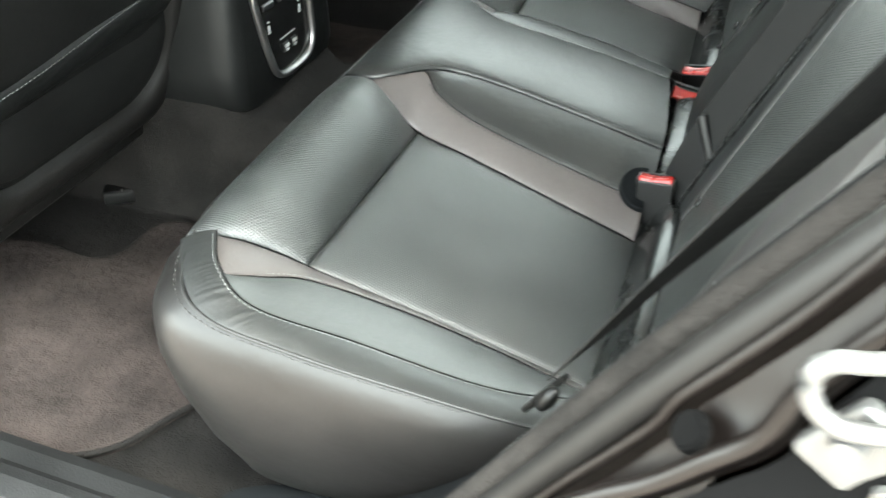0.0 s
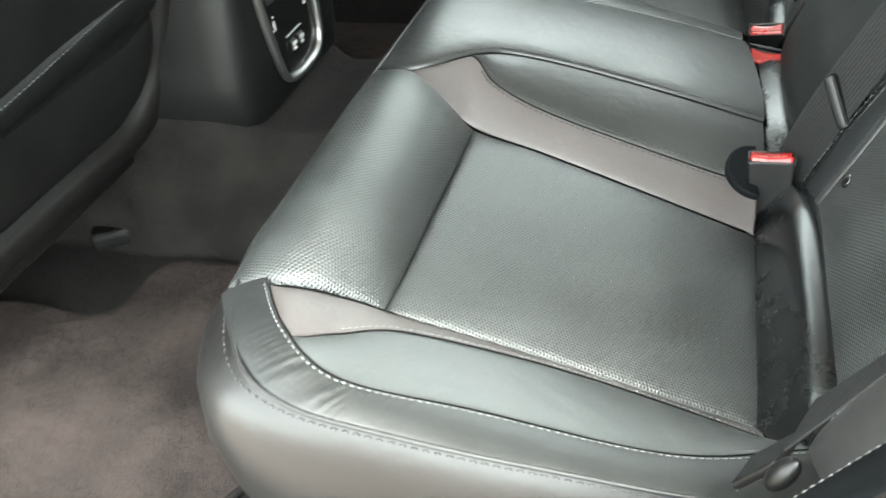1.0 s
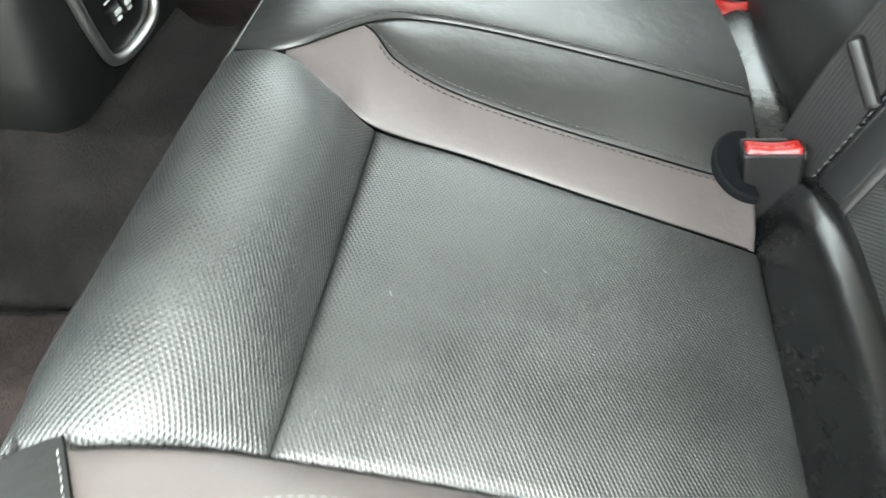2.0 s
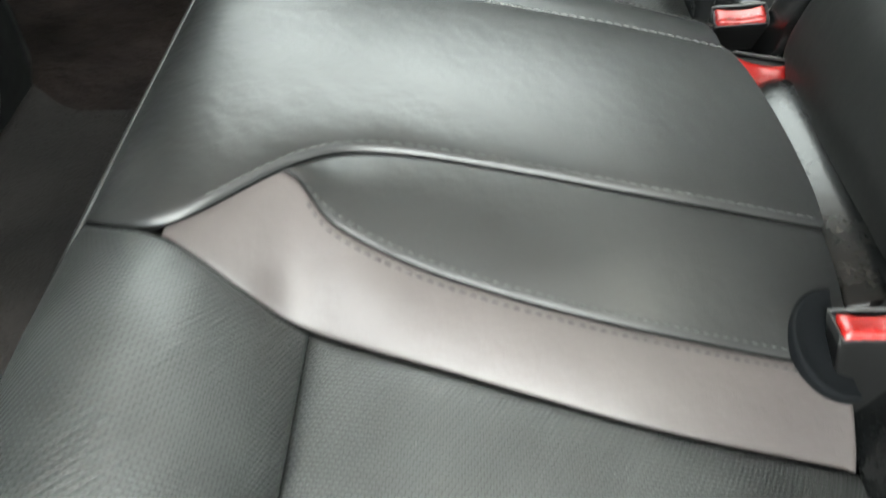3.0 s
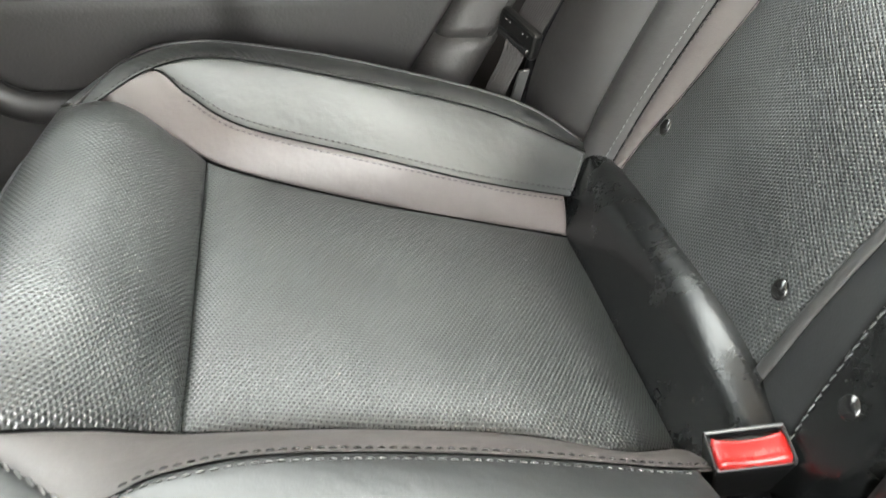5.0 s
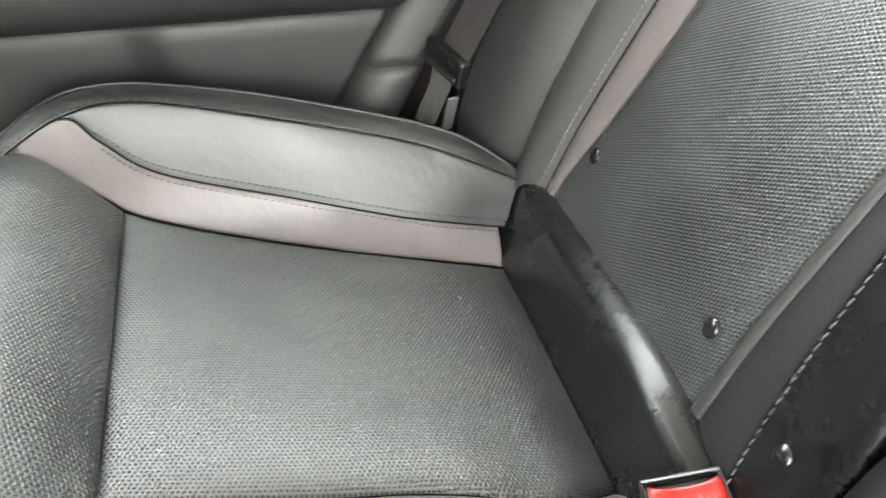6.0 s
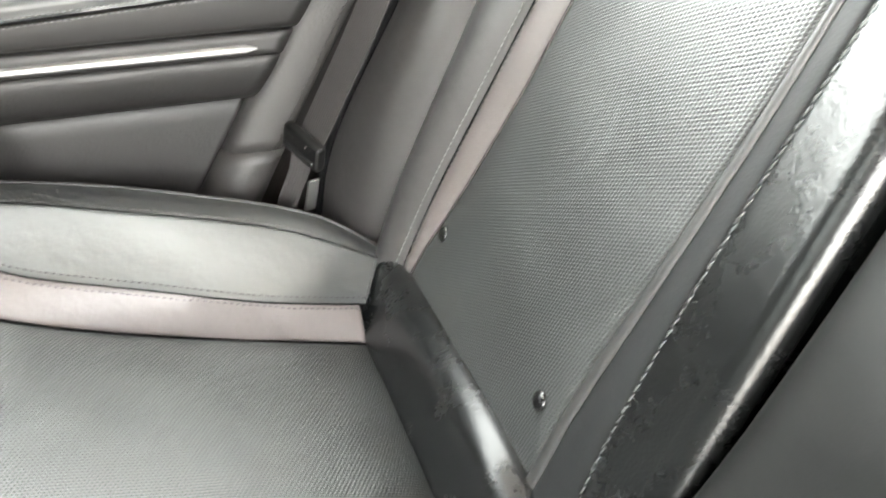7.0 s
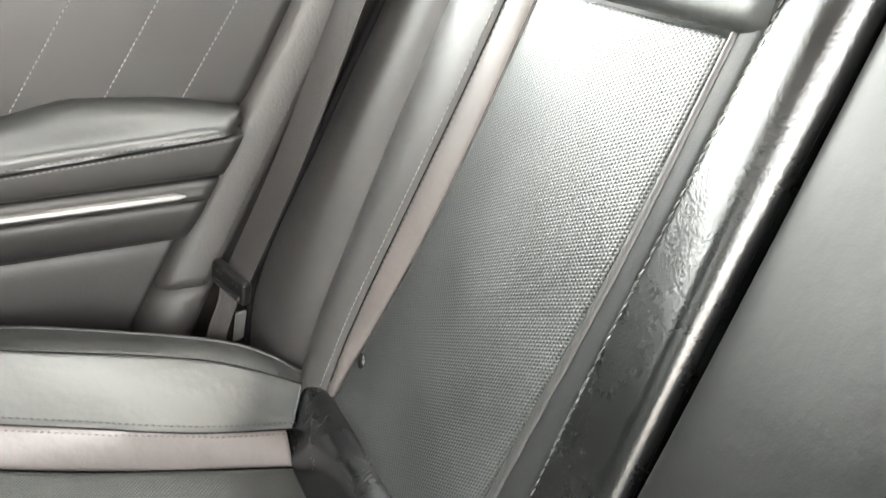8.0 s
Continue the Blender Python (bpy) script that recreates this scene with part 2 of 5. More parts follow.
def panel(name, a, b, material, parent, up, crown=0.0, groove=0.004, radius=0.009, ends=(True, True), sides=(True, True),
          m=16, n=None, label="", skew=0.0, shape=None, cross=False):
    """An upholstered panel between two edge curves a and b of equal count: it swells by crown and dips into the seams round it.
    Returns the grid of its points, whose columns 1..6 and -2..-7 run EDGE metres inside the two seams."""
    width = np.linalg.norm(b - a, axis=1)
    mid = np.linspace(0, 1, m + 2)[1:-1]
    rows = []
    for w in width:
        e = EDGE if w > 0.045 else EDGE * max(w, 0.002) / 0.045
        lo, hi = e[-1] / max(w, 0.002), 1 - e[-1] / max(w, 0.002)
        rows.append(np.r_[e / max(w, 0.002), lo + (hi - lo) * mid, 1 - (e / max(w, 0.002))[::-1]])
    u = np.array(rows)
    base = a[:, None] + (b - a)[:, None] * u[..., None]
    along_len = np.r_[0, np.cumsum(np.linalg.norm(np.diff((a + b) / 2, axis=0), axis=1))]
    du = np.gradient(base, axis=0)
    dv = (b - a)[:, None] + 0 * base
    nor = np.cross(du, dv)
    nor /= np.linalg.norm(nor, axis=2, keepdims=True) + 1e-12
    ref = np.array(up, float)
    if (nor.reshape(-1, 3) @ ref).mean() < 0:
        nor = -nor
    bad = (nor @ ref) < 0.2
    nor[bad] = ref / np.linalg.norm(ref)

    def dip(d):
        k = np.clip(1 - d / radius, 0, 1)
        return groove * (1 - np.sqrt(np.clip(1 - k * k, 0, 1)))

    w2 = width[:, None] + 0 * u
    h = np.zeros_like(u)
    drops = []
    if sides[0]:
        drops.append(dip(u * w2))
    if sides[1]:
        drops.append(dip((1 - u) * w2))
    s = along_len[:, None] + 0 * u
    if ends[0]:
        drops.append(dip(s))
    if ends[1]:
        drops.append(dip(along_len[-1] - s))
    if drops:
        h -= np.max(drops, axis=0)
    t = s / along_len[-1]
    uu = np.clip(u + skew * u * (1 - u), 0, 1)
    swell = 4 * uu * (1 - uu)
    if cross:
        swell = swell * np.sqrt(np.clip(4 * t * (1 - t), 0, 1))
    h += crown * swell * np.clip(w2 / (width.max() * 0.6), 0, 1)
    if shape is not None:
        h += shape(t, u)
    grid = base + nor * h[..., None]
    rn, cn = u.shape
    faces = [(i * cn + j, i * cn + j + 1, (i + 1) * cn + j + 1, (i + 1) * cn + j) for i in range(rn - 1) for j in range(cn - 1)]
    p, q, r = grid[rn // 2, cn // 2], grid[rn // 2 + 1, cn // 2], grid[rn // 2, cn // 2 + 1]
    if np.cross(r - p, q - p) @ ref < 0:
        faces = [f[::-1] for f in faces]
    uvs = np.stack([s, (u - 0.5) * w2], -1).reshape(-1, 2)
    LATEST[0] = put_mesh(name, grid.reshape(-1, 3), faces, material, parent, label, uvs)
    return grid, nor


def ends_dense(n=70, length=0.3):
    """Positions 0..1 along a panel, close together at both ends."""
    e = EDGE / length
    return np.r_[e, np.linspace(e[-1], 1 - e[-1], n)[1:-1], 1 - e[::-1]]


def tube_mesh(curve, radius, sides=8, flat=1.0, up=(0, 0, 1)):
    """Points and faces of a round or flattened bar along a curve."""
    c = np.asarray(curve)
    tan = np.gradient(c, axis=0)
    tan /= np.linalg.norm(tan, axis=1, keepdims=True) + 1e-12
    side = np.cross(tan, np.array(up, float))
    side /= np.linalg.norm(side, axis=1, keepdims=True) + 1e-12
    top = np.cross(side, tan)
    ang = np.linspace(0, 2 * np.pi, sides, endpoint=False)
    v = c[:, None] + radius * (np.cos(ang)[None, :, None] * side[:, None] + flat * np.sin(ang)[None, :, None] * top[:, None])
    n = len(c)
    f = [(i * sides + j, i * sides + (j + 1) % sides, (i + 1) * sides + (j + 1) % sides, (i + 1) * sides + j) for i in range(n - 1) for j in range(sides)]
    f += [tuple(range(sides))[::-1], tuple((n - 1) * sides + k for k in range(sides))]
    return v.reshape(-1, 3), f


def tube(name, curve, radius, material, parent=None, label="", sides=8, flat=1.0, up=(0, 0, 1)):
    v, f = tube_mesh(curve, radius, sides, flat, up)
    return put_mesh(name, v, f, material, parent, label)


def stitches(name, curve, material, parent, up, pitch=0.0062, fill=0.68, radius=0.0007, lift=0.0003, label="", slant=0.0):
    """A row of short thread stitches along a curve, as one mesh."""
    c = np.asarray(curve)
    s = np.r_[0, np.cumsum(np.linalg.norm(np.diff(c, axis=0), axis=1))]
    count = int(s[-1] / pitch)
    verts, faces = [], []
    ref = np.array(up, float)
    for k in range(count):
        a, b = (k + 0.5 - fill / 2) * pitch, (k + 0.5 + fill / 2) * pitch
        p, q = (np.array([np.interp(x, s, c[:, i]) for i in range(3)]) for x in (a, b))
        t = (q - p) / (np.linalg.norm(q - p) + 1e-12)
        w = np.cross(t, ref)
        w /= np.linalg.norm(w) + 1e-12
        h = np.cross(w, t)
        p, q = p + h * lift - w * slant, q + h * lift + w * slant
        mid = (p + q) / 2 + h * radius * 0.5
        i0 = len(verts)
        for centre, r in ((p, 0.45), (mid, 1.0), (q, 0.45)):
            for x, y in ((1, 0), (0.5, 0.87), (-0.5, 0.87), (-1, 0), (0, -0.6)):
                verts.append(centre + radius * r * (x * w + y * h))
        for ring in (0, 5):
            for j in range(5):
                faces.append((i0 + ring + j, i0 + ring + (j + 1) % 5, i0 + ring + 5 + (j + 1) % 5, i0 + ring + 5 + j))
        faces += [tuple(i0 + j for j in range(5))[::-1], tuple(i0 + 10 + j for j in range(5))]
    return put_mesh(name, verts, faces, material, parent, label)


def box(size, bevel=0.003, segments=2):
    bm = bmesh.new()
    bmesh.ops.create_cube(bm, size=1.0)
    bmesh.ops.scale(bm, vec=size, verts=bm.verts)
    if bevel:
        bmesh.ops.bevel(bm, geom=bm.edges[:], offset=bevel, segments=segments, profile=0.6, affect="EDGES")
    return bm


def moved(bm, m):
    bmesh.ops.transform(bm, matrix=m, verts=bm.verts)
    return bm


def sweep(name, path, profile, material, parent=None, label="", close=False, caps=True, smooth=True):
    """A profile of (offset, y) pairs carried along a path in the x-z plane; offset is measured along x."""
    verts = [(x + c, y, z) for x, z in path for c, y in profile]
    k = len(profile)
    last = k if close else k - 1
    faces = [(i * k + j, i * k + (j + 1) % k, (i + 1) * k + (j + 1) % k, (i + 1) * k + j) for i in range(len(path) - 1) for j in range(last)]
    if close and caps:
        faces += [tuple(range(k)), tuple((len(path) - 1) * k + j for j in range(k))[::-1]]
    s = np.r_[0, np.cumsum(np.linalg.norm(np.diff(np.array(path), axis=0), axis=1))]
    w = np.r_[0, np.cumsum(np.linalg.norm(np.diff(np.array(profile), axis=0), axis=1))]
    uvs = [(a, b) for a in s for b in w]
    ob = put_mesh(name, verts, faces, material, parent, label, uvs, smooth)
    bm = bmesh.new()
    bm.from_mesh(ob.data)
    bmesh.ops.recalc_face_normals(bm, faces=bm.faces[:])
    bm.to_mesh(ob.data)
    bm.free()
    return ob


def slab(name, pts, thickness, material, parent=None, label="", bevel=0.0):
    """A flat polygon with thickness straight down."""
    bm = bmesh.new()
    f = bm.faces.new([bm.verts.new(p) for p in pts])
    f.normal_update()
    out = bmesh.ops.extrude_face_region(bm, geom=[f])
    d = f.normal * (-thickness)
    bmesh.ops.translate(bm, vec=d, verts=[v for v in out["geom"] if isinstance(v, bmesh.types.BMVert)])
    bmesh.ops.recalc_face_normals(bm, faces=bm.faces[:])
    if bevel:
        bmesh.ops.bevel(bm, geom=bm.edges[:], offset=bevel, segments=2, profile=0.6, affect="EDGES")
    return part(name, bm, material, parent, label)


def block(name, lo, hi, material, parent=None, label="", bevel=0.004, segments=2):
    lo, hi = np.array(lo, float), np.array(hi, float)
    bm = moved(box(hi - lo, bevel, segments), Matrix.Translation((lo + hi) / 2))
    return part(name, bm, material, parent, label)


# ---- the bench cushion ----
cushion = thing("rear_bench", "black leather rear bench seat with perforated inserts and taupe strips", "car seat")
UP = (0, 0, 1)
# Seam curves of one half: x to the rear, v out from the centre line, z up.
NEAR = dict(
    ins_out=[(-0.4615, 0.5460, 0.6070), (-0.4087, 0.5381, 0.6118), (-0.3638, 0.5215, 0.5906), (-0.3217, 0.5108, 0.5682), (-0.2253, 0.5014, 0.5367), (-0.1135, 0.4973, 0.5032), (-0.0340, 0.4960, 0.4810)],
    ins_in=[(-0.4600, 0.1640, 0.6170), (-0.4100, 0.1830, 0.6235), (-0.3720, 0.1970, 0.6000), (-0.3385, 0.2010, 0.5700), (-0.2602, 0.2197, 0.5575), (-0.1511, 0.2370, 0.5310), (-0.0316, 0.2354, 0.4869)],
    centre=[(-0.4600, 0.1640, 0.6170), (-0.4100, 0.1745, 0.6240), (-0.3521, 0.1255, 0.6233), (-0.3110, 0.1024, 0.6143), (-0.2427, 0.1019, 0.6025), (-0.1361, 0.1044, 0.5783), (-0.0290, 0.0953, 0.5445)],
    acc_in=[(-0.4100, 0.1745, 0.6240), (-0.3600, 0.1290, 0.6238), (-0.3279, 0.1542, 0.6060), (-0.2872, 0.1678, 0.5890), (-0.2335, 0.1794, 0.5746), (-0.1594, 0.1870, 0.5550), (-0.0673, 0.1865, 0.5265), (-0.0296, 0.1872, 0.5190)],
    acc_out=[(-0.4265, 0.5369, 0.6175), (-0.3860, 0.5960, 0.6200), (-0.3581, 0.5711, 0.6001), (-0.3163, 0.5446, 0.5857), (-0.2175, 0.5331, 0.5619), (-0.1224, 0.5275, 0.5336), (-0.0165, 0.5305, 0.5046)],
    rim_seam=[(-0.4265, 0.5369, 0.6175), (-0.3840, 0.5951, 0.6254), (-0.3332, 0.6245, 0.6131), (-0.2379, 0.6138, 0.5894), (-0.1062, 0.5961, 0.5559), (-0.0055, 0.5466, 0.5269)],
    rim_edge=[(-0.4615, 0.5535, 0.6075), (-0.4170, 0.6135, 0.6150), (-0.3629, 0.6530, 0.6120), (-0.2838, 0.6560, 0.6000), (-0.1886, 0.6470, 0.5815), (-0.0640, 0.6250, 0.5520), (0.0105, 0.5795, 0.5195)])
FAR = dict(
    ins_out=[(-0.4565, 0.5510, 0.6090), (-0.4108, 0.5484, 0.6073), (-0.3679, 0.5309, 0.5828), (-0.3263, 0.5131, 0.5625), (-0.2285, 0.5006, 0.5328), (-0.1148, 0.4968, 0.5009), (-0.0340, 0.4964, 0.4790)],
    ins_in=[(-0.4555, 0.1690, 0.6190), (-0.4108, 0.1800, 0.6180), (-0.3680, 0.2010, 0.5930), (-0.3290, 0.2180, 0.5660), (-0.2510, 0.2270, 0.5480), (-0.1970, 0.2265, 0.5395), (-0.1620, 0.2255, 0.5340), (-0.1270, 0.2205, 0.5290), (-0.0940, 0.2150, 0.5205), (-0.0700, 0.2160, 0.5130), (-0.0323, 0.2363, 0.4881)],
    centre=[(-0.4555, 0.1690, 0.6190), (-0.4108, 0.1748, 0.6149), (-0.3524, 0.1370, 0.6064), (-0.3127, 0.1175, 0.6008), (-0.2423, 0.1100, 0.5925), (-0.1359, 0.1060, 0.5727), (-0.0295, 0.1057, 0.5461)],
    acc_in=[(-0.4108, 0.1748, 0.6149), (-0.3590, 0.1430, 0.6075), (-0.3257, 0.1570, 0.6045), (-0.2863, 0.1700, 0.5960), (-0.2316, 0.1770, 0.5825), (-0.1568, 0.1800, 0.5645), (-0.0629, 0.1820, 0.5375), (-0.0274, 0.1884, 0.5255)],
    acc_out=[(-0.4303, 0.5335, 0.6145), (-0.3867, 0.5786, 0.6250), (-0.3575, 0.5600, 0.6100), (-0.3124, 0.5305, 0.5919), (-0.2127, 0.5100, 0.5680), (-0.1157, 0.5040, 0.5380), (-0.0156, 0.5192, 0.5035)],
    rim_seam=[(-0.4303, 0.5335, 0.6145), (-0.3867, 0.5786, 0.6258), (-0.3328, 0.5954, 0.6261), (-0.2314, 0.5815, 0.6084), (-0.0962, 0.5771, 0.5686), (0.0009, 0.5484, 0.5306)],
    rim_edge=[(-0.4566, 0.5571, 0.6084), (-0.4157, 0.6115, 0.6194), (-0.3617, 0.6441, 0.6227), (-0.2824, 0.6376, 0.6149), (-0.1862, 0.6252, 0.5960), (-0.0604, 0.6074, 0.5602), (0.0119, 0.5754, 0.5184)])


def seam(curve, parent, radius=0.0007):
    """The dark line of a sewn seam, sunk between two panels."""
    tube("seam", curve, radius, FLAT_BLACK, parent, sides=6)


FRONT_ROWS = {}     # front edges of the panels, for the piping
INSERTS = []        # surfaces on which dust settles


def half(pts, side, wider=0.0):
    """The points of a seam on one side of the car."""
    return [(x, YC + side * (v + wider), z) for x, v, z in pts]


for side, seams in ((-1, NEAR), (1, FAR)):
    ii, io, ce, ai, ao, rs = (spline(half(seams[k], side), 260) for k in ("ins_in", "ins_out", "centre", "acc_in", "acc_out", "rim_seam"))
    XI, XO = (-0.3385, -0.3390) if side < 0 else (-0.3290, -0.3430)      # the crease behind the thigh roll, at its two ends
    # thigh roll and insert
    t = ends_dense(34, 0.11)
    xa, xb = (-0.4594, -0.4605) if side < 0 else (-0.4550, -0.4563)
    a, b = along(ii, 0, xa + t * (XI - xa)), along(io, 0, xb + t * (XO - xb))
    g, nr = panel("thigh_roll", a, b, PERF, cushion, UP, crown=0.002, groove=0.004, radius=0.009, ends=(False, True), m=30,
                  shape=lambda s, u: 0.022 * np.sin(np.pi * np.clip(s, 0, 1) ** 0.85) ** 0.6 * np.clip(6 * u * (1 - u), 0, 1) ** 0.6)
    FRONT_ROWS[side] = g[0, 8:-8]
    t = ends_dense(44, 0.29)
    a, b = along(ii, 0, XI + t * (-0.033 - XI)), along(io, 0, XO + t * (-0.035 - XO))
    g, nr = panel("seat_insert", a, b, PERF, cushion, UP, crown=0.003, groove=0.0032, radius=0.009, m=40, cross=True, ends=(True, False),
                  shape=lambda s, u: 0.005 * (1 - np.exp(-u / 0.045)) * (1 - np.exp(-(1 - u) / 0.045)) * (1 - np.exp(-s / 0.045)) * (1 - np.exp(-(1 - s) / 0.07)))
    INSERTS.append((g[8:-8, 8:-8], nr[8:-8, 8:-8]))
    # taupe strip beside the centre, with the dark panel above it
    xs = -0.410 + ends_dense(60, 0.35) * 0.376
    g, nr = panel("accent_strip", along(ii, 0, xs), along(ai, 0, xs), ACCENT, cushion, UP, crown=0.003, groove=0.0018, radius=0.0045, ends=(False, True), m=16,
                  shape=lambda s, u: 0.0004 * np.sin(210 * s + 9 * u) * np.exp(-((s - 0.24) / 0.035) ** 2) * np.clip(1 - 2.6 * u, 0, 1) * np.clip(12 * u, 0, 1))
    k = xs > -0.345
    stitches("stitching", g[k, -5], DARK_THREAD, LATEST[0], UP, pitch=0.0062, radius=0.0008)
    xs = -0.358 + ends_dense(60, 0.3) * (0.328 if side < 0 else 0.308)
    g, nr = panel("inner_bolster", along(ai, 0, xs), along(ce, 0, xs), LEATHER, cushion, UP, crown=0.004, groove=0.0014, radius=0.004, ends=(False, False), m=14)
    stitches("stitching", g[6:, 4], STITCH if side < 0 else MID_THREAD, LATEST[0], UP, pitch=0.0062, radius=0.0007 if side < 0 else 0.0008)
    # outer taupe strip, dark bolster and rim
    xs = -0.4265 + ends_dense(60, 0.37) * 0.3905
    g, nr = panel("accent_strip", along(io, 0, xs), along(ao, 0, xs), ACCENT, cushion, UP, crown=0.002, groove=0.0018, radius=0.0045, ends=(False, True), m=8)
    k = xs > -0.36
    stitches("stitching", g[k, -5], THREAD if side < 0 else DARK_THREAD, LATEST[0], UP, pitch=0.0055, radius=0.0005 if side < 0 else 0.0007)
    xs = -0.384 + ends_dense(60, 0.34) * 0.354
    a, b = along(ao, 0, xs), along(rs, 0, -0.384 + (xs + 0.384) * (0.376 / 0.354))
    g, nr = panel("outer_bolster", a, b, SATIN, cushion, UP, crown=0.0015, groove=0.0018, radius=0.0035, ends=(False, True), m=40,
                  shape=lambda s, u: (0.0009 * (1 - np.abs(np.sin(7 * u + 16 * s + 2 * np.sin(6 * u))) ** 0.5) - 0.0006 * np.exp(-((s - 0.93) / 0.03) ** 2)) * np.clip((s - 0.66) / 0.2, 0, 1) * np.clip(8 * u * (1 - u), 0, 1))
    # thin tube added to draw the highlight on the bolster's folded rear edge
    tube("edge_glint", g[-3, 3:-3] + np.array([0.0005, 0, 0.0006]), 0.0011, SATIN, cushion, sides=6)
    if side > 0:
        stitches("stitching", g[6:, 4], DARK_THREAD, LATEST[0], UP, pitch=0.0055, radius=0.0007)
    a, b = spline(half(seams["rim_seam"], side), 240), spline(half(seams["rim_edge"], side), 240)
    g, nr = panel("rim_panel", a, b, LEATHER if side < 0 else SATIN, cushion, UP, crown=0.0025, groove=0.0010, radius=0.003, ends=(False, True), m=12,
                  shape=lambda s, u: (0.0004 * np.sin(330 * s + 7 * np.sin(37 * s) + 3 * u) + 0.0002 * np.sin(610 * s - 4 * u)) * np.exp(-((s - 0.24) / 0.15) ** 2) * np.clip(1.2 - u, 0, 1) * np.clip(9 * u, 0, 1))
    stitches("stitching", g[4:, 3], THREAD if side < 0 else DARK_THREAD, LATEST[0], UP, pitch=0.006, radius=0.00055)
    for line in (ii[ii[:, 0] < -0.04], io[io[:, 0] < -0.04], ce, ai[ai[:, 0] > -0.357], ao[ao[:, 0] > -0.384], rs):
        seam(line, cushion)
    # rear roll between insert and backrest
    a = spline(half([(-0.031, 0.186, 0.492), (-0.034, 0.23, 0.488), (-0.035, 0.30, 0.487), (-0.037, 0.42, 0.484), (-0.039, 0.497, 0.483), (-0.032, 0.526, 0.503), (-0.011, 0.568, 0.525)], side), 70)
    b = spline(half([(0.020, 0.184, 0.522), (0.021, 0.23, 0.536), (0.022, 0.30, 0.545), (0.021, 0.42, 0.542), (0.018, 0.50, 0.536), (0.013, 0.545, 0.531), (0.004, 0.580, 0.530)], side), 70)
    panel("rear_roll", a, b, GLOSSY, cushion, (-0.5, 0, 1), crown=0.0, groove=0.003, radius=0.006, m=34, ends=(False, True),
          shape=lambda s, u: 0.0185 * np.sin(np.pi * u ** 2.1) ** 0.62 * (0.72 + 0.28 * np.clip(s / 0.2, 0, 1)) * np.clip((1 - s) / 0.16, 0, 1) ** 0.5)

# centre section between the two centre seams
xs = -0.4594 + ends_dense(90, 0.42) * 0.4299
cn, cf = spline(half(NEAR["centre"], -1), 300), spline(half(FAR["centre"], 1), 300)
g, nr = panel("centre_panel", along(cn, 0, xs), along(cf, 0, -0.4550 + (xs + 0.4594) * 0.9423), LEATHER, cushion, UP, groove=0.0016, radius=0.004, ends=(False, False), m=44,
              shape=lambda s, u: (0.013 + 0.008 * np.exp(-((s - 0.10) / 0.2) ** 2)) * (1 - np.exp(-s / 0.03)) * np.sin(np.pi * u) ** 0.42)
FRONT_ROWS[0] = g[0, 8:-8]
k = slice(18, None)
stitches("stitching", g[k, 3], STITCH, LATEST[0], UP, pitch=0.0072, fill=0.8, radius=0.0008, lift=0.0006, slant=0.0005)
stitches("stitching", g[k, -4], ROPE, LATEST[0], UP, pitch=0.0072, fill=0.82, radius=0.0011, lift=0.0008, slant=0.0007)
a = spline([(-0.030, YC - 0.15, 0.524), (-0.029, YC - 0.09, 0.540), (-0.029, YC, 0.543), (-0.029, YC + 0.06, 0.541), (-0.025, YC + 0.088, 0.530)], 60)
b = spline([(0.026, YC - 0.15, 0.520), (0.024, YC - 0.09, 0.524), (0.020, YC, 0.526), (0.018, YC + 0.06, 0.524), (0.012, YC + 0.088, 0.516)], 60)
panel("centre_rear_roll", a, b, GLOSSY, cushion, UP, crown=0.013, groove=0.004, radius=0.008, sides=(False, True), m=14)

# edge piping all round the front, and the facing below it
front = [tuple(p) for p in FRONT_ROWS[-1][::-9]] + [tuple(p) for p in FRONT_ROWS[0][4::9]] + [tuple(p) for p in FRONT_ROWS[1][4::9]]
loop = half(NEAR["rim_edge"], -1)[:0:-1] + front + half(FAR["rim_edge"], 1)[1:]
edge = spline(loop, 420)
tube("piping", edge + np.array([0, 0, 0.0003]), 0.0018, PIPING, cushion, "thin glossy black piping", sides=8)
mid_y = edge[:, 1] - YC
out_dir = np.gradient(edge, axis=0)[:, [1, 0, 2]] * np.array([-1, 1, 0])
out_dir /= np.linalg.norm(out_dir, axis=1, keepdims=True)
if out_dir[210, 0] > 0:
    out_dir = -out_dir
levels = [(0.0, 0.0), (0.0028, 0.004), (0.0055, 0.009), (0.0095, 0.018), (0.013, 0.036), (0.014, 0.07), (0.011, 0.12), (0.004, 0.18), (-0.006, 0.225), (-0.022, 0.255), (-0.05, 0.275)]
verts, uvs = [], []
for o, d in levels:
    for p, w, sidey in zip(edge, out_dir, mid_y):
        low = 0.345
        drop = d / 0.275 * (p[2] - low)
        k = 0.2 if abs(sidey) < 0.46 and p[0] < -0.4 else min(1.0, 0.2 + 8 * max(abs(sidey) - 0.46, 0)) if p[0] < -0.4 else 1.0
        k *= 1 + 1.7 * math.exp(-(((p[0] + 0.43) / 0.06) ** 2)) * min(max((abs(sidey) - 0.49) / 0.05, 0), 1)
        verts.append((p[0] + w[0] * o * k, p[1] + w[1] * o * k, p[2] - drop))
        uvs.append((p[1], d))
c = len(edge)
faces = [(i * c + j, i * c + j + 1, (i + 1) * c + j + 1, (i + 1) * c + j) for i in range(len(levels) - 1) for j in range(c - 1)]
facing = put_mesh("side_facing", verts, faces, SIDE, cushion, "smooth black leather facing below the piping", uvs)
row = np.array(verts[c:2 * c])
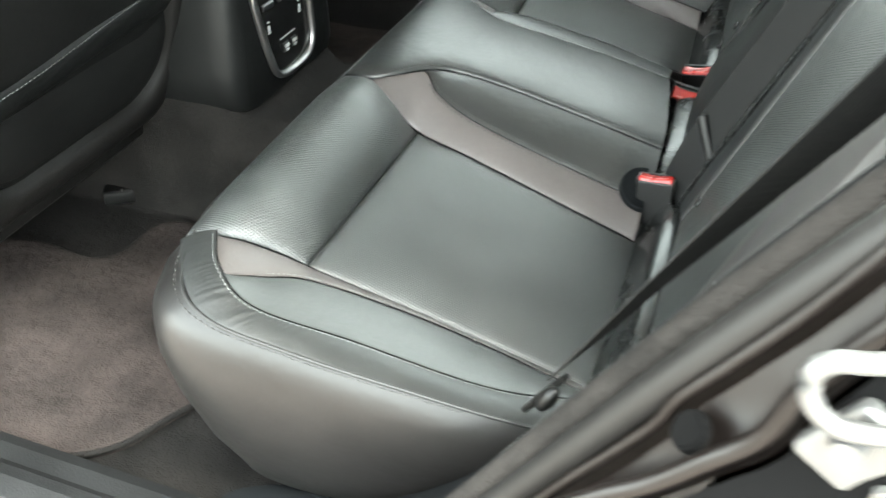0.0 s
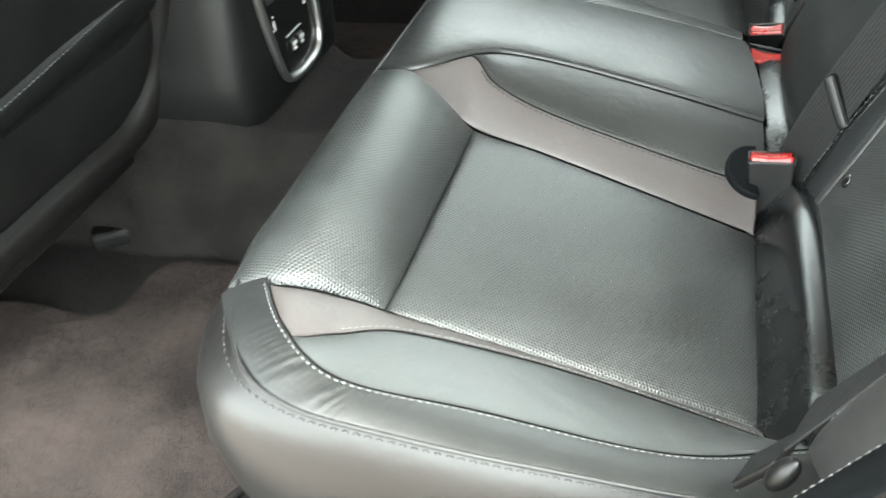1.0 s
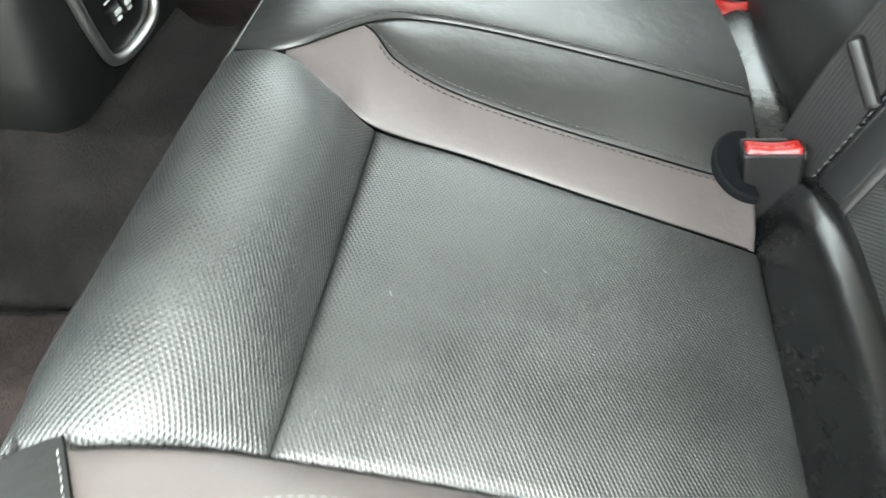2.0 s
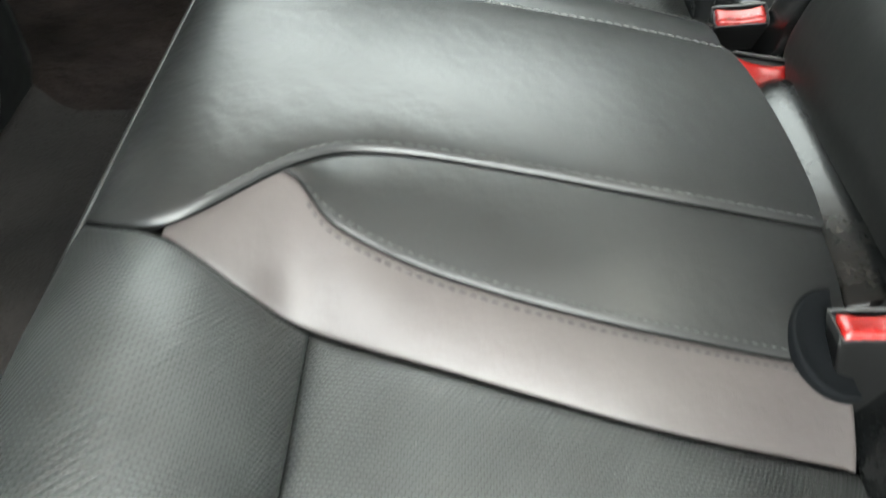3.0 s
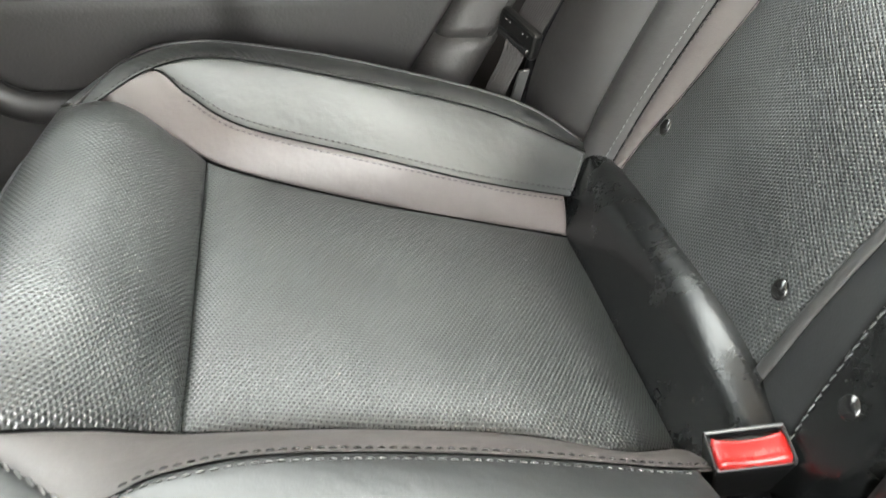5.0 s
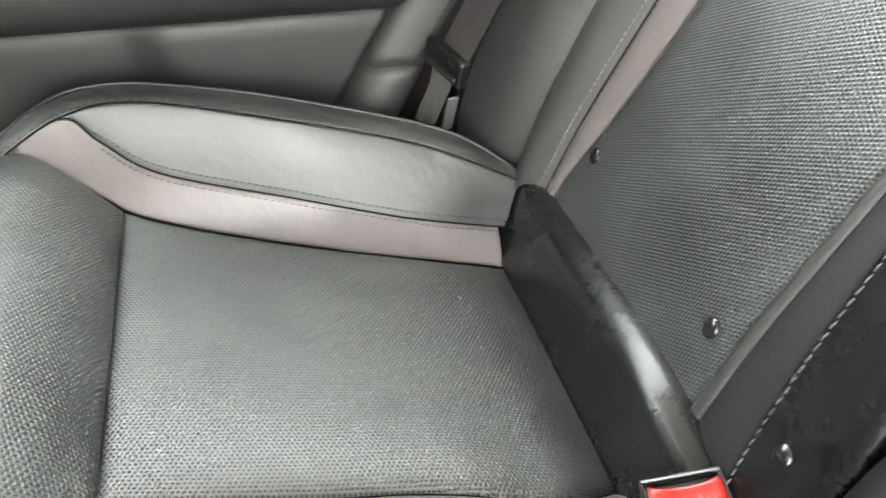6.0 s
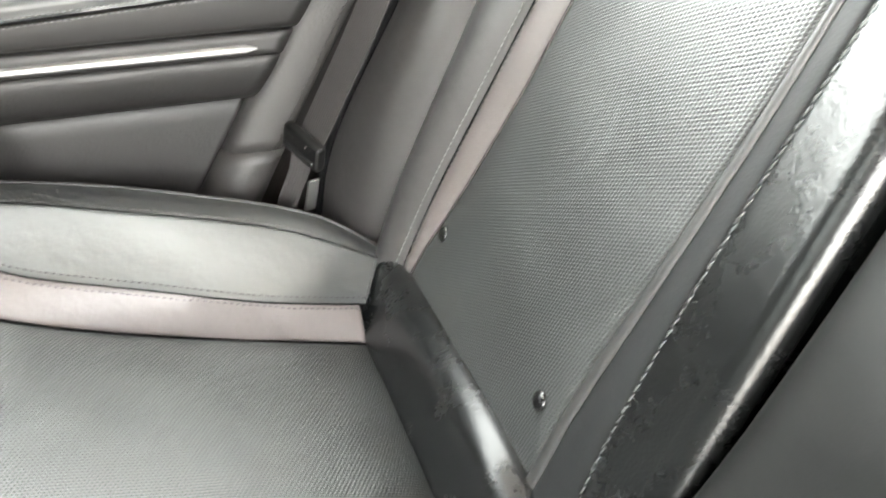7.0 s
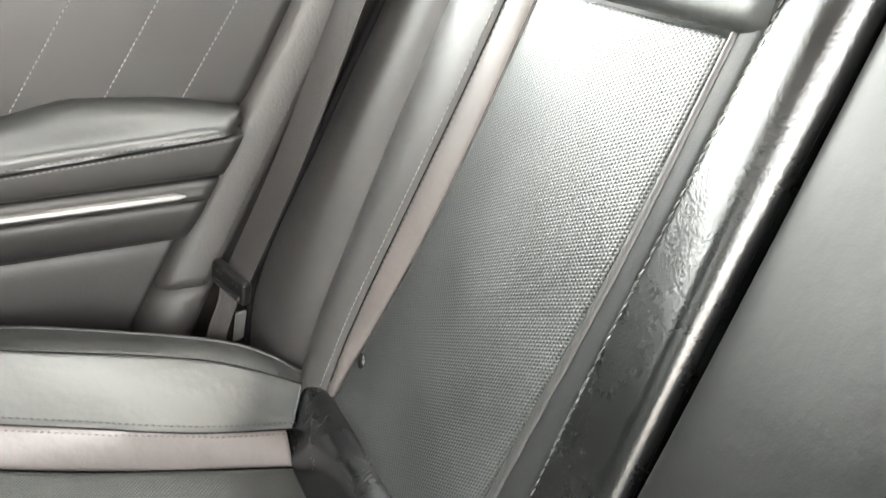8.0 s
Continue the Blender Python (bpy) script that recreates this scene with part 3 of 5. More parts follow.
stitches("stitching", row[30:-30], EDGE_THREAD, facing, UP, pitch=0.0078, radius=0.0008, lift=0.0008)
slab("cushion_base", [(-0.40, YC - 0.60, 0.36), (0.05, YC - 0.56, 0.36), (0.05, YC + 0.56, 0.36), (-0.40, YC + 0.60, 0.36)], 0.03, PLASTIC, cushion)


# ---- backrests ----
LEAN_BACK = 0.43
FACE = (-1, 0, 0.43)


def bx(z):
    return 0.034 + LEAN_BACK * (z - 0.585)


def rail(pts, side, n):
    """A seam of the backrest from (v, z, forward) rows."""
    return spline([(bx(z) - f, YC + side * v, z) for v, z, f in pts], n)


def bolster_form(s, u):
    """Swell of the inner bolster: a flat face with a tight roll at its edge low down, rounder higher up."""
    edge = np.clip((0.36 - u) / 0.36, 0, 1)
    flat = 0.018 - 0.016 * u - 0.018 * (1 - np.sqrt(np.clip(1 - edge * edge, 0, 1))) + 0.016 * np.clip(0.36 - u, 0, 1) * 0.3
    v = np.clip(u + 0.55 * u * (1 - u), 0, 1)
    k = np.clip((s - 0.40) / 0.45, 0, 1)
    k = k * k * (3 - 2 * k)
    return flat * (1 - k) + 0.013 * 4 * v * (1 - v) * k


def backrest(side, shift):
    rest = cushion
    n = 110
    inn = rail([(0.262, 0.495, 0.0), (0.251, 0.53, 0.0), (0.249, 0.60, 0.0), (0.241, 0.68, 0.0), (0.229, 0.80, 0.0), (0.223, 0.925, 0.0)], side, n)
    out = rail([(0.517, 0.495, 0.002), (0.507, 0.558, 0.002), (0.488, 0.624, 0.0), (0.464, 0.72, 0.0), (0.448, 0.825, 0.0), (0.440, 0.925, 0.0)], side, n)
    acc = rail([(0.524, 0.495, 0.004), (0.523, 0.554, 0.006), (0.517, 0.621, 0.008), (0.500, 0.729, 0.008), (0.482, 0.84, 0.008), (0.472, 0.925, 0.008)], side, n)
    bol = rail([(0.572, 0.495, 0.010), (0.586, 0.58, 0.014), (0.578, 0.70, 0.016), (0.571, 0.83, 0.014), (0.566, 0.925, 0.010)], side, n)
    inn_up = rail([(0.262, 0.495, 0.0), (0.251, 0.53, 0.0), (0.249, 0.60, 0.0), (0.241, 0.68, 0.0), (0.229, 0.80, 0.0), (0.223, 0.925, 0.0), (0.218, 1.03, 0.0)], side, n)
    strip_up = rail([(0.186, 0.495, -0.004), (0.196, 0.53, 0.0), (0.202, 0.597, 0.004), (0.205, 0.681, 0.004), (0.202, 0.811, 0.004), (0.196, 0.948, 0.004), (0.190, 1.04, 0.004)], side, n)
    gap_up = rail([(0.136, 0.495, -0.02), (0.140, 0.60, -0.012), (0.144, 0.70, -0.012), (0.146, 0.811, -0.012), (0.143, 0.953, -0.012), (0.140, 1.04, -0.012)], side, n)
    t = ends_dense(70, 0.47) * (n - 1)
    pick = lambda c: np.stack([np.interp(t, np.arange(n), c[:, k]) for k in range(3)], 1)
    inn, out, acc, bol, inn_up, strip, gap = (pick(c) + np.array([shift, 0, 0]) for c in (inn, out, acc, bol, inn_up, strip_up, gap_up))
    panel("backrest_insert", inn, out, PERF, rest, FACE, crown=0.006, groove=0.0028, radius=0.009, m=30, cross=True)
    g, nr = panel("backrest_strip", out, acc, ACCENT, rest, FACE, crown=0.003, groove=0.0018, radius=0.0045, m=14,
                  shape=lambda s, u: 0.0024 * np.sin(150 * s + 5 * u + 2 * np.sin(40 * s)) * np.exp(-((s - 0.14) / 0.06) ** 2) * np.clip(5 * u * (1 - u), 0, 1))
    stitches("stitching", g[:, -5], DARK_THREAD, LATEST[0], FACE, pitch=0.006, radius=0.0006)
    g, nr = panel("backrest_bolster", acc, bol, WING, rest, FACE, crown=0.012, groove=0.003, radius=0.006, sides=(True, False), m=14)
    stitches("stitching", g[:, 4], THREAD, LATEST[0], FACE, pitch=0.006, radius=0.0006)
    back = bol + np.array([0.075, 0.012 * side, 0.02])
    panel("bolster_side", g[:, -1], back, WING, rest, (0, side, 0), crown=0.004, sides=(False, False), m=6)
    lip = inn_up - np.array([0.0, side, 0.0]) * np.linspace(0.012, 0.004, len(inn_up))[:, None]
    g, nr = panel("edge_strip", lip, inn_up, EDGE_GREY, rest, FACE, crown=0.0015, groove=0.0012, radius=0.003, m=4)
    panel("inner_strip", strip, lip, STRIP, rest, FACE, crown=0.002, groove=0.002, radius=0.004, m=6)
    g, nr = panel("backrest_inner_bolster", gap, strip, GLOSSY, rest, FACE, groove=0.003, radius=0.006, sides=(False, True), m=40,
                  shape=lambda s, u: bolster_form(s, u) + 0.0022 * np.sin(95 * s + 9 * u + 2.5 * np.sin(23 * s)) * np.exp(-((s - 0.10) / 0.09) ** 2) * np.clip(1.5 - 1.6 * u, 0, 1))
    stitches("stitching", g[:, -4], CHAIN, LATEST[0], FACE, pitch=0.0074, fill=0.80, radius=0.00065, lift=0.0005, slant=0.0005)
    panel("inner_side", gap + np.array([0.09, -0.004 * side, 0.03]), gap, GLOSSY, rest, (0, -side, 0), sides=(False, False), ends=(False, False), m=4)
    seam(out, rest, 0.0004)
    seam(acc, rest)
    # plain head of the backrest above the insert
    a = spline([(bx(0.93) - 0.006 + shift, YC + side * v, 0.93) for v in (0.196, 0.25, 0.32, 0.42, 0.55)], 40)
    b = spline([(bx(1.03) + 0.004 + shift, YC + side * v, 1.03) for v in (0.186, 0.24, 0.31, 0.41, 0.53)], 40)
    panel("head_panel", a, b, LEATHER, rest, FACE, crown=0.014, groove=0.005, radius=0.01, m=14)
    panel("top_roll", b, b + np.array([0.10, 0, 0.0]), LEATHER, rest, UP, crown=0.016, groove=0.004, sides=(True, False), m=8)
    pts = [(bx(0.44) + 0.10, YC + side * 0.11, 0.44), (bx(0.44) + 0.10, YC + side * 0.58, 0.44), (bx(1.03) + 0.10, YC + side * 0.55, 1.03), (bx(1.03) + 0.10, YC + side * 0.11, 1.03)]
    slab("back_board", pts, 0.02, PLASTIC, rest)
    return rest


backrest(-1, 0.0)
backrest(1, 0.0)

armrest = cushion
prof = [(bx(z) - fw, z) for z, fw in ((0.512, -0.030), (0.522, -0.006), (0.545, 0.011), (0.580, 0.018), (0.612, 0.018), (0.640, 0.012), (0.690, 0.006), (0.80, 0.002), (0.935, 0.0), (1.02, 0.0))]
left = spline([(x, YC - (0.134 + 0.01 * (z - 0.52)), z) for x, z in prof], 90)
right = spline([(x, YC + (0.134 + 0.01 * (z - 0.52)), z) for x, z in prof], 90)
g, nr = panel("centre_backrest_panel", left, right, CENTRE_SATIN, armrest, FACE, crown=0.012, groove=0.012, radius=0.022, m=30)
for e in (0, -1):
    wall = g[:, e]
    panel("centre_backrest_side", wall, wall + np.array([0.09, 0, 0.0]), LEATHER, armrest, (0, -1 if e == 0 else 1, 0), sides=(False, False), ends=(False, False), m=4)
slab("back_board", [(bx(0.44) + 0.11, YC - 0.105, 0.44), (bx(0.44) + 0.11, YC + 0.105, 0.44), (bx(1.03) + 0.11, YC + 0.105, 1.03), (bx(1.03) + 0.11, YC - 0.105, 1.03)], 0.02, PLASTIC, armrest)

# Unseen matt black sheets, added to keep the gaps round the rolls dark.
slab("dark_gap_back", [(bx(0.42) + 0.055, YC - 0.57, 0.42), (bx(0.42) + 0.055, YC + 0.57, 0.42), (bx(0.64) + 0.055, YC + 0.57, 0.64), (bx(0.64) + 0.055, YC - 0.57, 0.64)], 0.01, FLAT_BLACK, cushion)
slab("dark_gap_floor", [(-0.06, YC - 0.57, 0.452), (0.10, YC - 0.57, 0.462), (0.10, YC + 0.57, 0.462), (-0.06, YC + 0.57, 0.452)], 0.01, FLAT_BLACK, cushion)

# anchor markers pressed into the leather
stud_bm = bmesh.new()
bmesh.ops.create_uvsphere(stud_bm, u_segments=20, v_segments=10, radius=1.0)
bmesh.ops.scale(stud_bm, vec=(0.0072, 0.0072, 0.0026), verts=stud_bm.verts)
stud = part("anchor_marker", stud_bm, GLOSS_PLASTIC, smooth=True)
tagged(stud, "small round black plastic anchor marker set in the backrest", "button", "anchor markers")
spots = [(0.031, 0.283, 0.585), (0.014, 0.176, 0.593), (0.034, 0.495, 0.591), (0.031, -0.259, 0.585), (0.034, -0.463, 0.580)]
face_turn = Matrix.Rotation(radians(-67), 4, "Y")
stud.matrix_basis = Matrix.Translation(spots[0]) @ face_turn
for p in spots[1:]:
    copy_thing(stud, Matrix.Translation(p) @ face_turn)


# ---- buckles ----
def buckle(label):
    b = thing("belt_buckle", label, "seat belt buckle", "belt buckles")
    bm = box((0.047, 0.026, 0.062), 0.004, 3)
    for v in bm.verts:
        if v.co.z < -0.01:
            v.co.x *= 0.92
            v.co.y *= 0.9
    part("housing", moved(bm, Matrix.Translation((0, 0, -0.029))), TONGUE, b)
    verts = []
    for i in range(17):
        for j in range(9):
            x, y = (i / 8 - 1), (j / 4 - 1)
            w = 0.0212 * (1 - 0.05 * abs(y) ** 6)
            d = 0.0095 - (0.0022 * (1 - x * x) if y > 0 else 0) * y
            z = 0.0078 - 0.0034 * (1 - x * x) * (1 - 0.3 * y * y) - 0.0028 * max(abs(x), abs(y)) ** 8
            verts.append((x * w, y * d - 0.0025, z))
    n0 = len(verts)
    rim_i = [j for j in range(9)] + [i * 9 + 8 for i in range(1, 17)] + [16 * 9 + j for j in range(7, -1, -1)] + [i * 9 for i in range(15, 0, -1)]
    verts += [(verts[k][0], verts[k][1], -0.004) for k in rim_i]
    faces = [(i * 9 + j, (i + 1) * 9 + j, (i + 1) * 9 + j + 1, i * 9 + j + 1) for i in range(16) for j in range(8)]
    faces += [(rim_i[k], rim_i[(k + 1) % 48], n0 + (k + 1) % 48, n0 + k) for k in range(48)]
    put_mesh("release_button", verts, faces, RED, b, "bright red dished release button")
    bm = bmesh.new()
    for lo, hi in (((-0.0235, 0.0106, -0.004), (0.0235, 0.0128, 0.0046)), ((-0.0236, -0.0128, -0.004), (-0.0221, 0.0108, 0.0043)), ((0.0221, -0.0128, -0.004), (0.0236, 0.0108, 0.0043))):
        piece = moved(box(np.subtract(hi, lo), 0.0008, 1), Matrix.Translation(np.add(lo, hi) / 2))
        tmp = bpy.data.meshes.new("tmp")
        piece.to_mesh(tmp)
        piece.free()
        bm.from_mesh(tmp)
        bpy.data.meshes.remove(tmp)
    part("bezel", bm, BEZEL, b, "thin worn grey bezel round the button")
    part("tongue_slot", moved(box((0.040, 0.0024, 0.004), 0.0008, 1), Matrix.Translation((0, 0.0092, 0.0018))), FLAT_BLACK, b, "dark slot for the belt tongue")
    bm = box((0.040, 0.018, 0.07), 0.004, 2)
    part("stalk", moved(bm, Matrix.Translation((0, 0, -0.095))), PLASTIC, b)
    return b


bk = buckle("black plastic seat belt buckle with red release button")
bk.matrix_basis = pose(-0.024, -0.166, 0.547, -12, -5, -3)
copy_thing(bk, pose(-0.013, 0.2055, 0.5325, 8, -8, -6))
copy_thing(bk, pose(-0.0185, 0.1155, 0.5335, 48, 7, -6))
# leather floor of the slot in which the far pair of buckles lies
a = spline([(-0.030, 0.085, 0.515), (-0.032, 0.13, 0.506), (-0.034, 0.19, 0.496), (-0.034, 0.24, 0.488)], 30)
b = spline([(0.020, 0.085, 0.520), (0.018, 0.13, 0.512), (0.016, 0.19, 0.506), (0.014, 0.24, 0.504)], 30)
panel("buckle_slot", a, b, GLOSSY, cushion, UP, crown=0.004, sides=(False, False), ends=(False, False), m=8)
# flat dark disc laid on the leather for the shaded recess round the first buckle
recess_ob = thing("buckle_recess", "flat dark disc standing for the shaded recess round the buckle", "buckle well")
ring = np.linspace(radians(95), radians(285), 48)
tilt = pose(-0.038, -0.163, 0.5290, 16, 15, 0)
verts = [tilt @ Vector((0.030 * r * math.cos(q), 0.034 * r * math.sin(q), h)) for r, h in ((1.03, -0.006), (1.03, -0.001), (1.00, 0.0018), (0.95, 0.0018), (0.86, 0.0008), (0.66, 0.0003), (0.3, 0.0)) for q in ring]
faces = [(i * 48 + j, i * 48 + j + 1, i * 48 + 49 + j, i * 48 + 48 + j) for i in range(6) for j in range(47)] + [tuple(288 + j for j in range(48))]
put_mesh("shade_disc", verts, faces, QUARTER, recess_ob)


# ---- seat belts ----
def webbing(name, curve, across, width, material, parent, thick=0.0013):
    c = np.asarray(curve)
    w = np.asarray(across, float)
    if w.ndim == 1:
        w = np.tile(w, (len(c), 1))
    w = w / np.linalg.norm(w, axis=1, keepdims=True) * width / 2
    tan = np.gradient(c, axis=0)
    nor = np.cross(tan, w)
    nor /= np.linalg.norm(nor, axis=1, keepdims=True) + 1e-12
    verts, uvs = [], []
    s = np.r_[0, np.cumsum(np.linalg.norm(np.diff(c, axis=0), axis=1))]
    for p, a, h, l in zip(c, w, nor, s):
        for k, q in ((-1, 1), (1, 1), (1, -1), (-1, -1)):
            verts.append(p + k * a + q * h * thick / 2)
            uvs.append((l, k * width / 2))
    faces = [(4 * i + j, 4 * i + (j + 1) % 4, 4 * i + 4 + (j + 1) % 4, 4 * i + 4 + j) for i in range(len(c) - 1) for j in range(4)]
    faces += [(0, 1, 2, 3), tuple(4 * (len(c) - 1) + j for j in (3, 2, 1, 0))]
    return put_mesh(name, verts, faces, material, parent, "", uvs, smooth=False)


def guide(parent, m):
    """A belt tongue: a rounded black plate with a slot bar and small rivets."""
    bm = box((0.056, 0.012, 0.028), 0.005, 3)
    part("tongue", moved(bm, m), TONGUE, parent, "glossy black belt tongue")
    bm = box((0.046, 0.004, 0.005), 0.001, 1)
    part("slot_bar", moved(bm, m @ Matrix.Translation((0, -0.0065, -0.006))), PLASTIC, parent)
    for x in (-0.017, -0.010, 0.010, 0.017):
        bm = bmesh.new()
        bmesh.ops.create_uvsphere(bm, u_segments=8, v_segments=6, radius=0.0011)
        part("rivet", moved(bm, m @ Matrix.Translation((x, -0.0056, 0.007))), BEZEL, parent, smooth=True)


far_belt = thing("seat_belt", "taupe-grey belt webbing with black tongue beside the closed door", "seat belt", "seat belts")
webbing("webbing", spline([(-0.048, 0.656, 0.622), (0.019, 0.660, 0.745), (0.090, 0.664, 0.893), (0.18, 0.67, 1.08)], 60), (0.34, -0.94, 0), 0.046, WEB, far_belt)
low = spline([(-0.056, 0.656, 0.620), (-0.062, 0.654, 0.594), (-0.076, 0.656, 0.56), (-0.086, 0.660, 0.52)], 30)
webbing("lower_webbing", low, np.array([(0.75, -0.65, 0.1)] * 30), 0.024, WEB, far_belt)
turn = Matrix.Rotation(math.atan2(-0.90, 0.44), 4, "Z") @ Matrix.Rotation(radians(14), 4, "Y")
guide(far_belt, Matrix.Translation((-0.056, 0.654, 0.617)) @ turn)
part("anchor_bolt", moved(box((0.003, 0.012, 0.042), 0.001, 2), pose(-0.052, 0.660, 0.560, 0, 20, -70)), STEEL, far_belt, "bright steel anchor plate")

near_belt = thing("seat_belt", "black belt webbing with steel anchor beside the open doorway", "seat belt", "seat belts")
webbing("webbing", spline([(-0.042, -0.617, 0.640), (-0.012, -0.617, 0.692), (0.019, -0.617, 0.747), (0.12, -0.62, 0.92), (0.20, -0.62, 1.06)], 60), np.linspace((0.42, 0.9, 0.0), (0.85, 0.35, -0.25), 60), 0.046, WEB_BLACK, near_belt)
part("anchor_plate", moved(box((0.006, 0.030, 0.045), 0.002, 2), pose(-0.056, -0.620, 0.606, 0, 28, -28)), TONGUE, near_belt)
part("plate_tip", moved(box((0.002, 0.005, 0.014), 0.0006, 1), pose(-0.067, -0.628, 0.592, 0, 22, -28)), STEEL, near_belt, "bright worn tip of the plate")
bm = bmesh.new()
bmesh.ops.create_uvsphere(bm, u_segments=20, v_segments=12, radius=1.0)
part("bolt_cap", moved(bm, pose(-0.050, -0.640, 0.622, 0, 25, 0) @ Matrix.Diagonal((0.007, 0.008, 0.015, 1))), TONGUE, near_belt, "glossy black domed bolt cap", smooth=True)

mid_belt = thing("seat_belt", "black belt webbing with tongue lying on the backrest", "seat belt", "seat belts")
wide = Vector((0.62, -0.68, -0.38)).normalized()
webbing("webbing", spline([(-0.004, -0.165, 0.525), (bx(0.56) - 0.020, -0.166, 0.56), (bx(0.61) - 0.025, -0.166, 0.61), (bx(0.70) - 0.026, -0.166, 0.70), (bx(0.92) - 0.022, -0.163, 0.92), (bx(1.05) - 0.014, -0.160, 1.05)], 60), tuple(wide), 0.046, WEB_BLACK, mid_belt)
grip = Vector((0.38, -0.45, -0.80)).normalized()
run = Vector((0.395, 0, 0.918))
run = (run - grip * run.dot(grip)).normalized()
guide(mid_belt, Matrix.Translation((bx(0.617) - 0.019, -0.163, 0.617)) @ Matrix((grip, run, grip.cross(run))).transposed().to_4x4())

# ---- dust ----
rng = np.random.default_rng(11)
verts, faces = [], []
for grid, nor in INSERTS:
    for _ in range(20):
        i, j = rng.integers(grid.shape[0]), rng.integers(grid.shape[1])
        p, h = grid[i, j] + nor[i, j] * 0.0004, nor[i, j]
        d = np.cross(h, rng.normal(size=3))
        d /= np.linalg.norm(d)
        e = np.cross(h, d)
        size, width = rng.uniform(0.0003, 0.0007), 0.00028
        if rng.random() < 0.12:
            size = rng.uniform(0.0015, 0.003)
        n0 = len(verts)
        for u, v, w in ((-1, -1, 0), (1, -1, 0), (1, 1, 0), (-1, 1, 0), (0, 0, 1.2)):
            verts.append(p + d * u * size + e * v * width + h * w * width)
        faces += [(n0, n0 + 1, n0 + 4), (n0 + 1, n0 + 2, n0 + 4), (n0 + 2, n0 + 3, n0 + 4), (n0 + 3, n0, n0 + 4), (n0 + 3, n0 + 2, n0 + 1, n0)]
LINT = mat("pale_lint", (0.16, 0.16, 0.155), 0.9, vary=0.3)
tagged(put_mesh("lint", verts, faces, LINT, smooth=False), "pale specks of lint and dust on the seat leather", "lint", kind="stuff")

# ---- far side: pillar trim, wing and closed door ----
JAMB_NEAR = [(x, z) for x, _, z in spline([(-0.327, 0, 0.374), (-0.206, 0, 0.404), (-0.128, 0, 0.456), (-0.066, 0, 0.515), (-0.034, 0, 0.560), (0.034, 0, 0.673), (0.093, 0, 0.772), (0.160, 0, 0.877), (0.28, 0, 1.06), (0.38, 0, 1.22)], 90)]
JAMB = spline([(-0.36, 0, 0.33), (-0.22, 0, 0.375), (-0.13, 0, 0.445), (-0.053, 0, 0.52), (0.0, 0, 0.61), (0.10, 0, 0.78), (0.20, 0, 0.95), (0.30, 0, 1.12), (0.36, 0, 1.22)], 90)
JAMB = [(x, z) for x, _, z in JAMB]

pillar = thing("pillar_trim", "grained charcoal pillar trim strip behind the closed door", "interior trim")
upper = [p for p in JAMB if p[1] > 0.598]
lower = [p for p in JAMB if 0.44 < p[1] <= 0.603]
sweep("upper_trim", upper, [(-0.128, 0.735), (-0.126, 0.706), (-0.122, 0.696), (-0.114, 0.690), (-0.104, 0.688), (-0.080, 0.686), (-0.072, 0.688), (-0.067, 0.694), (-0.064, 0.706), (-0.060, 0.735)], TRIM, pillar, close=True)
sweep("lower_trim", lower, [(-0.132, 0.735), (-0.129, 0.702), (-0.118, 0.686), (-0.100, 0.678), (-0.078, 0.678), (-0.066, 0.688), (-0.060, 0.735)], TRIM, pillar, close=True)
trim_line = np.array([(x - 0.0775, 0.6862, z) for x, z in upper])
stitches("stitching", trim_line, DARK_THREAD, pillar, (-0.3, -1, 0), pitch=0.007, radius=0.0008)

wing = thing("side_wing", "smooth dark leatherette side wing between backrest and pillar", "interior trim")
n = 60
a = spline([(bx(z) + 0.02, YC + 0.583 - 0.03 * (z - 0.5), z) for z in (0.48, 0.6, 0.75, 0.9, 1.05)], n)
b = spline([(x, 0.70, z) for x, z in ((-0.045, 0.48), (-0.020, 0.60), (0.060, 0.75), (0.144, 0.90), (0.228, 1.05))], n)
panel("wing_panel", a, b, WING, wing, (-1, -0.5, 0.3), crown=0.022, sides=(False, False), ends=(False, False), m=20, skew=0.3)

# added bead; its matt black stands for the shaded gap beside the belt
tube("gap_bead", b + np.array([-0.004, -0.006, 0]), 0.005, FLAT_BLACK, wing, sides=8)

door = thing("rear_door", "closed dark rear door with armrest, bright strip and quilted leatherette", "car door")


def door_end(z):
    return -0.124 + 0.62 * (z - 0.611) - 0.006


def door_strip(name, profile, material, x0=-1.02, label="", x1=None, n=80):
    """A length of door trim: a (y, z) profile carried along x to the door's slanted rear edge."""
    xs = np.linspace(0, 1, n)
    verts, uvs = [], []
    for t in xs:
        for y, z in profile:
            e = door_end(z) if x1 is None else x1
            verts.append((x0 + (e - x0) * t, y, z))
            uvs.append((x0 + (e - x0) * t, z))
    k = len(profile)
    faces = [(i * k + j, i * k + j + 1, (i + 1) * k + j + 1, (i + 1) * k + j) for i in range(n - 1) for j in range(k - 1)]
    faces.append(tuple((n - 1) * k + j for j in range(k)))
    faces.append(tuple(range(k))[::-1])
    return put_mesh(name, verts, faces, material, door, label, uvs)


def rounded(profile, n=40):
    p = spline([(0, y, z) for y, z in profile], n)
    return [(y, z) for _, y, z in p]


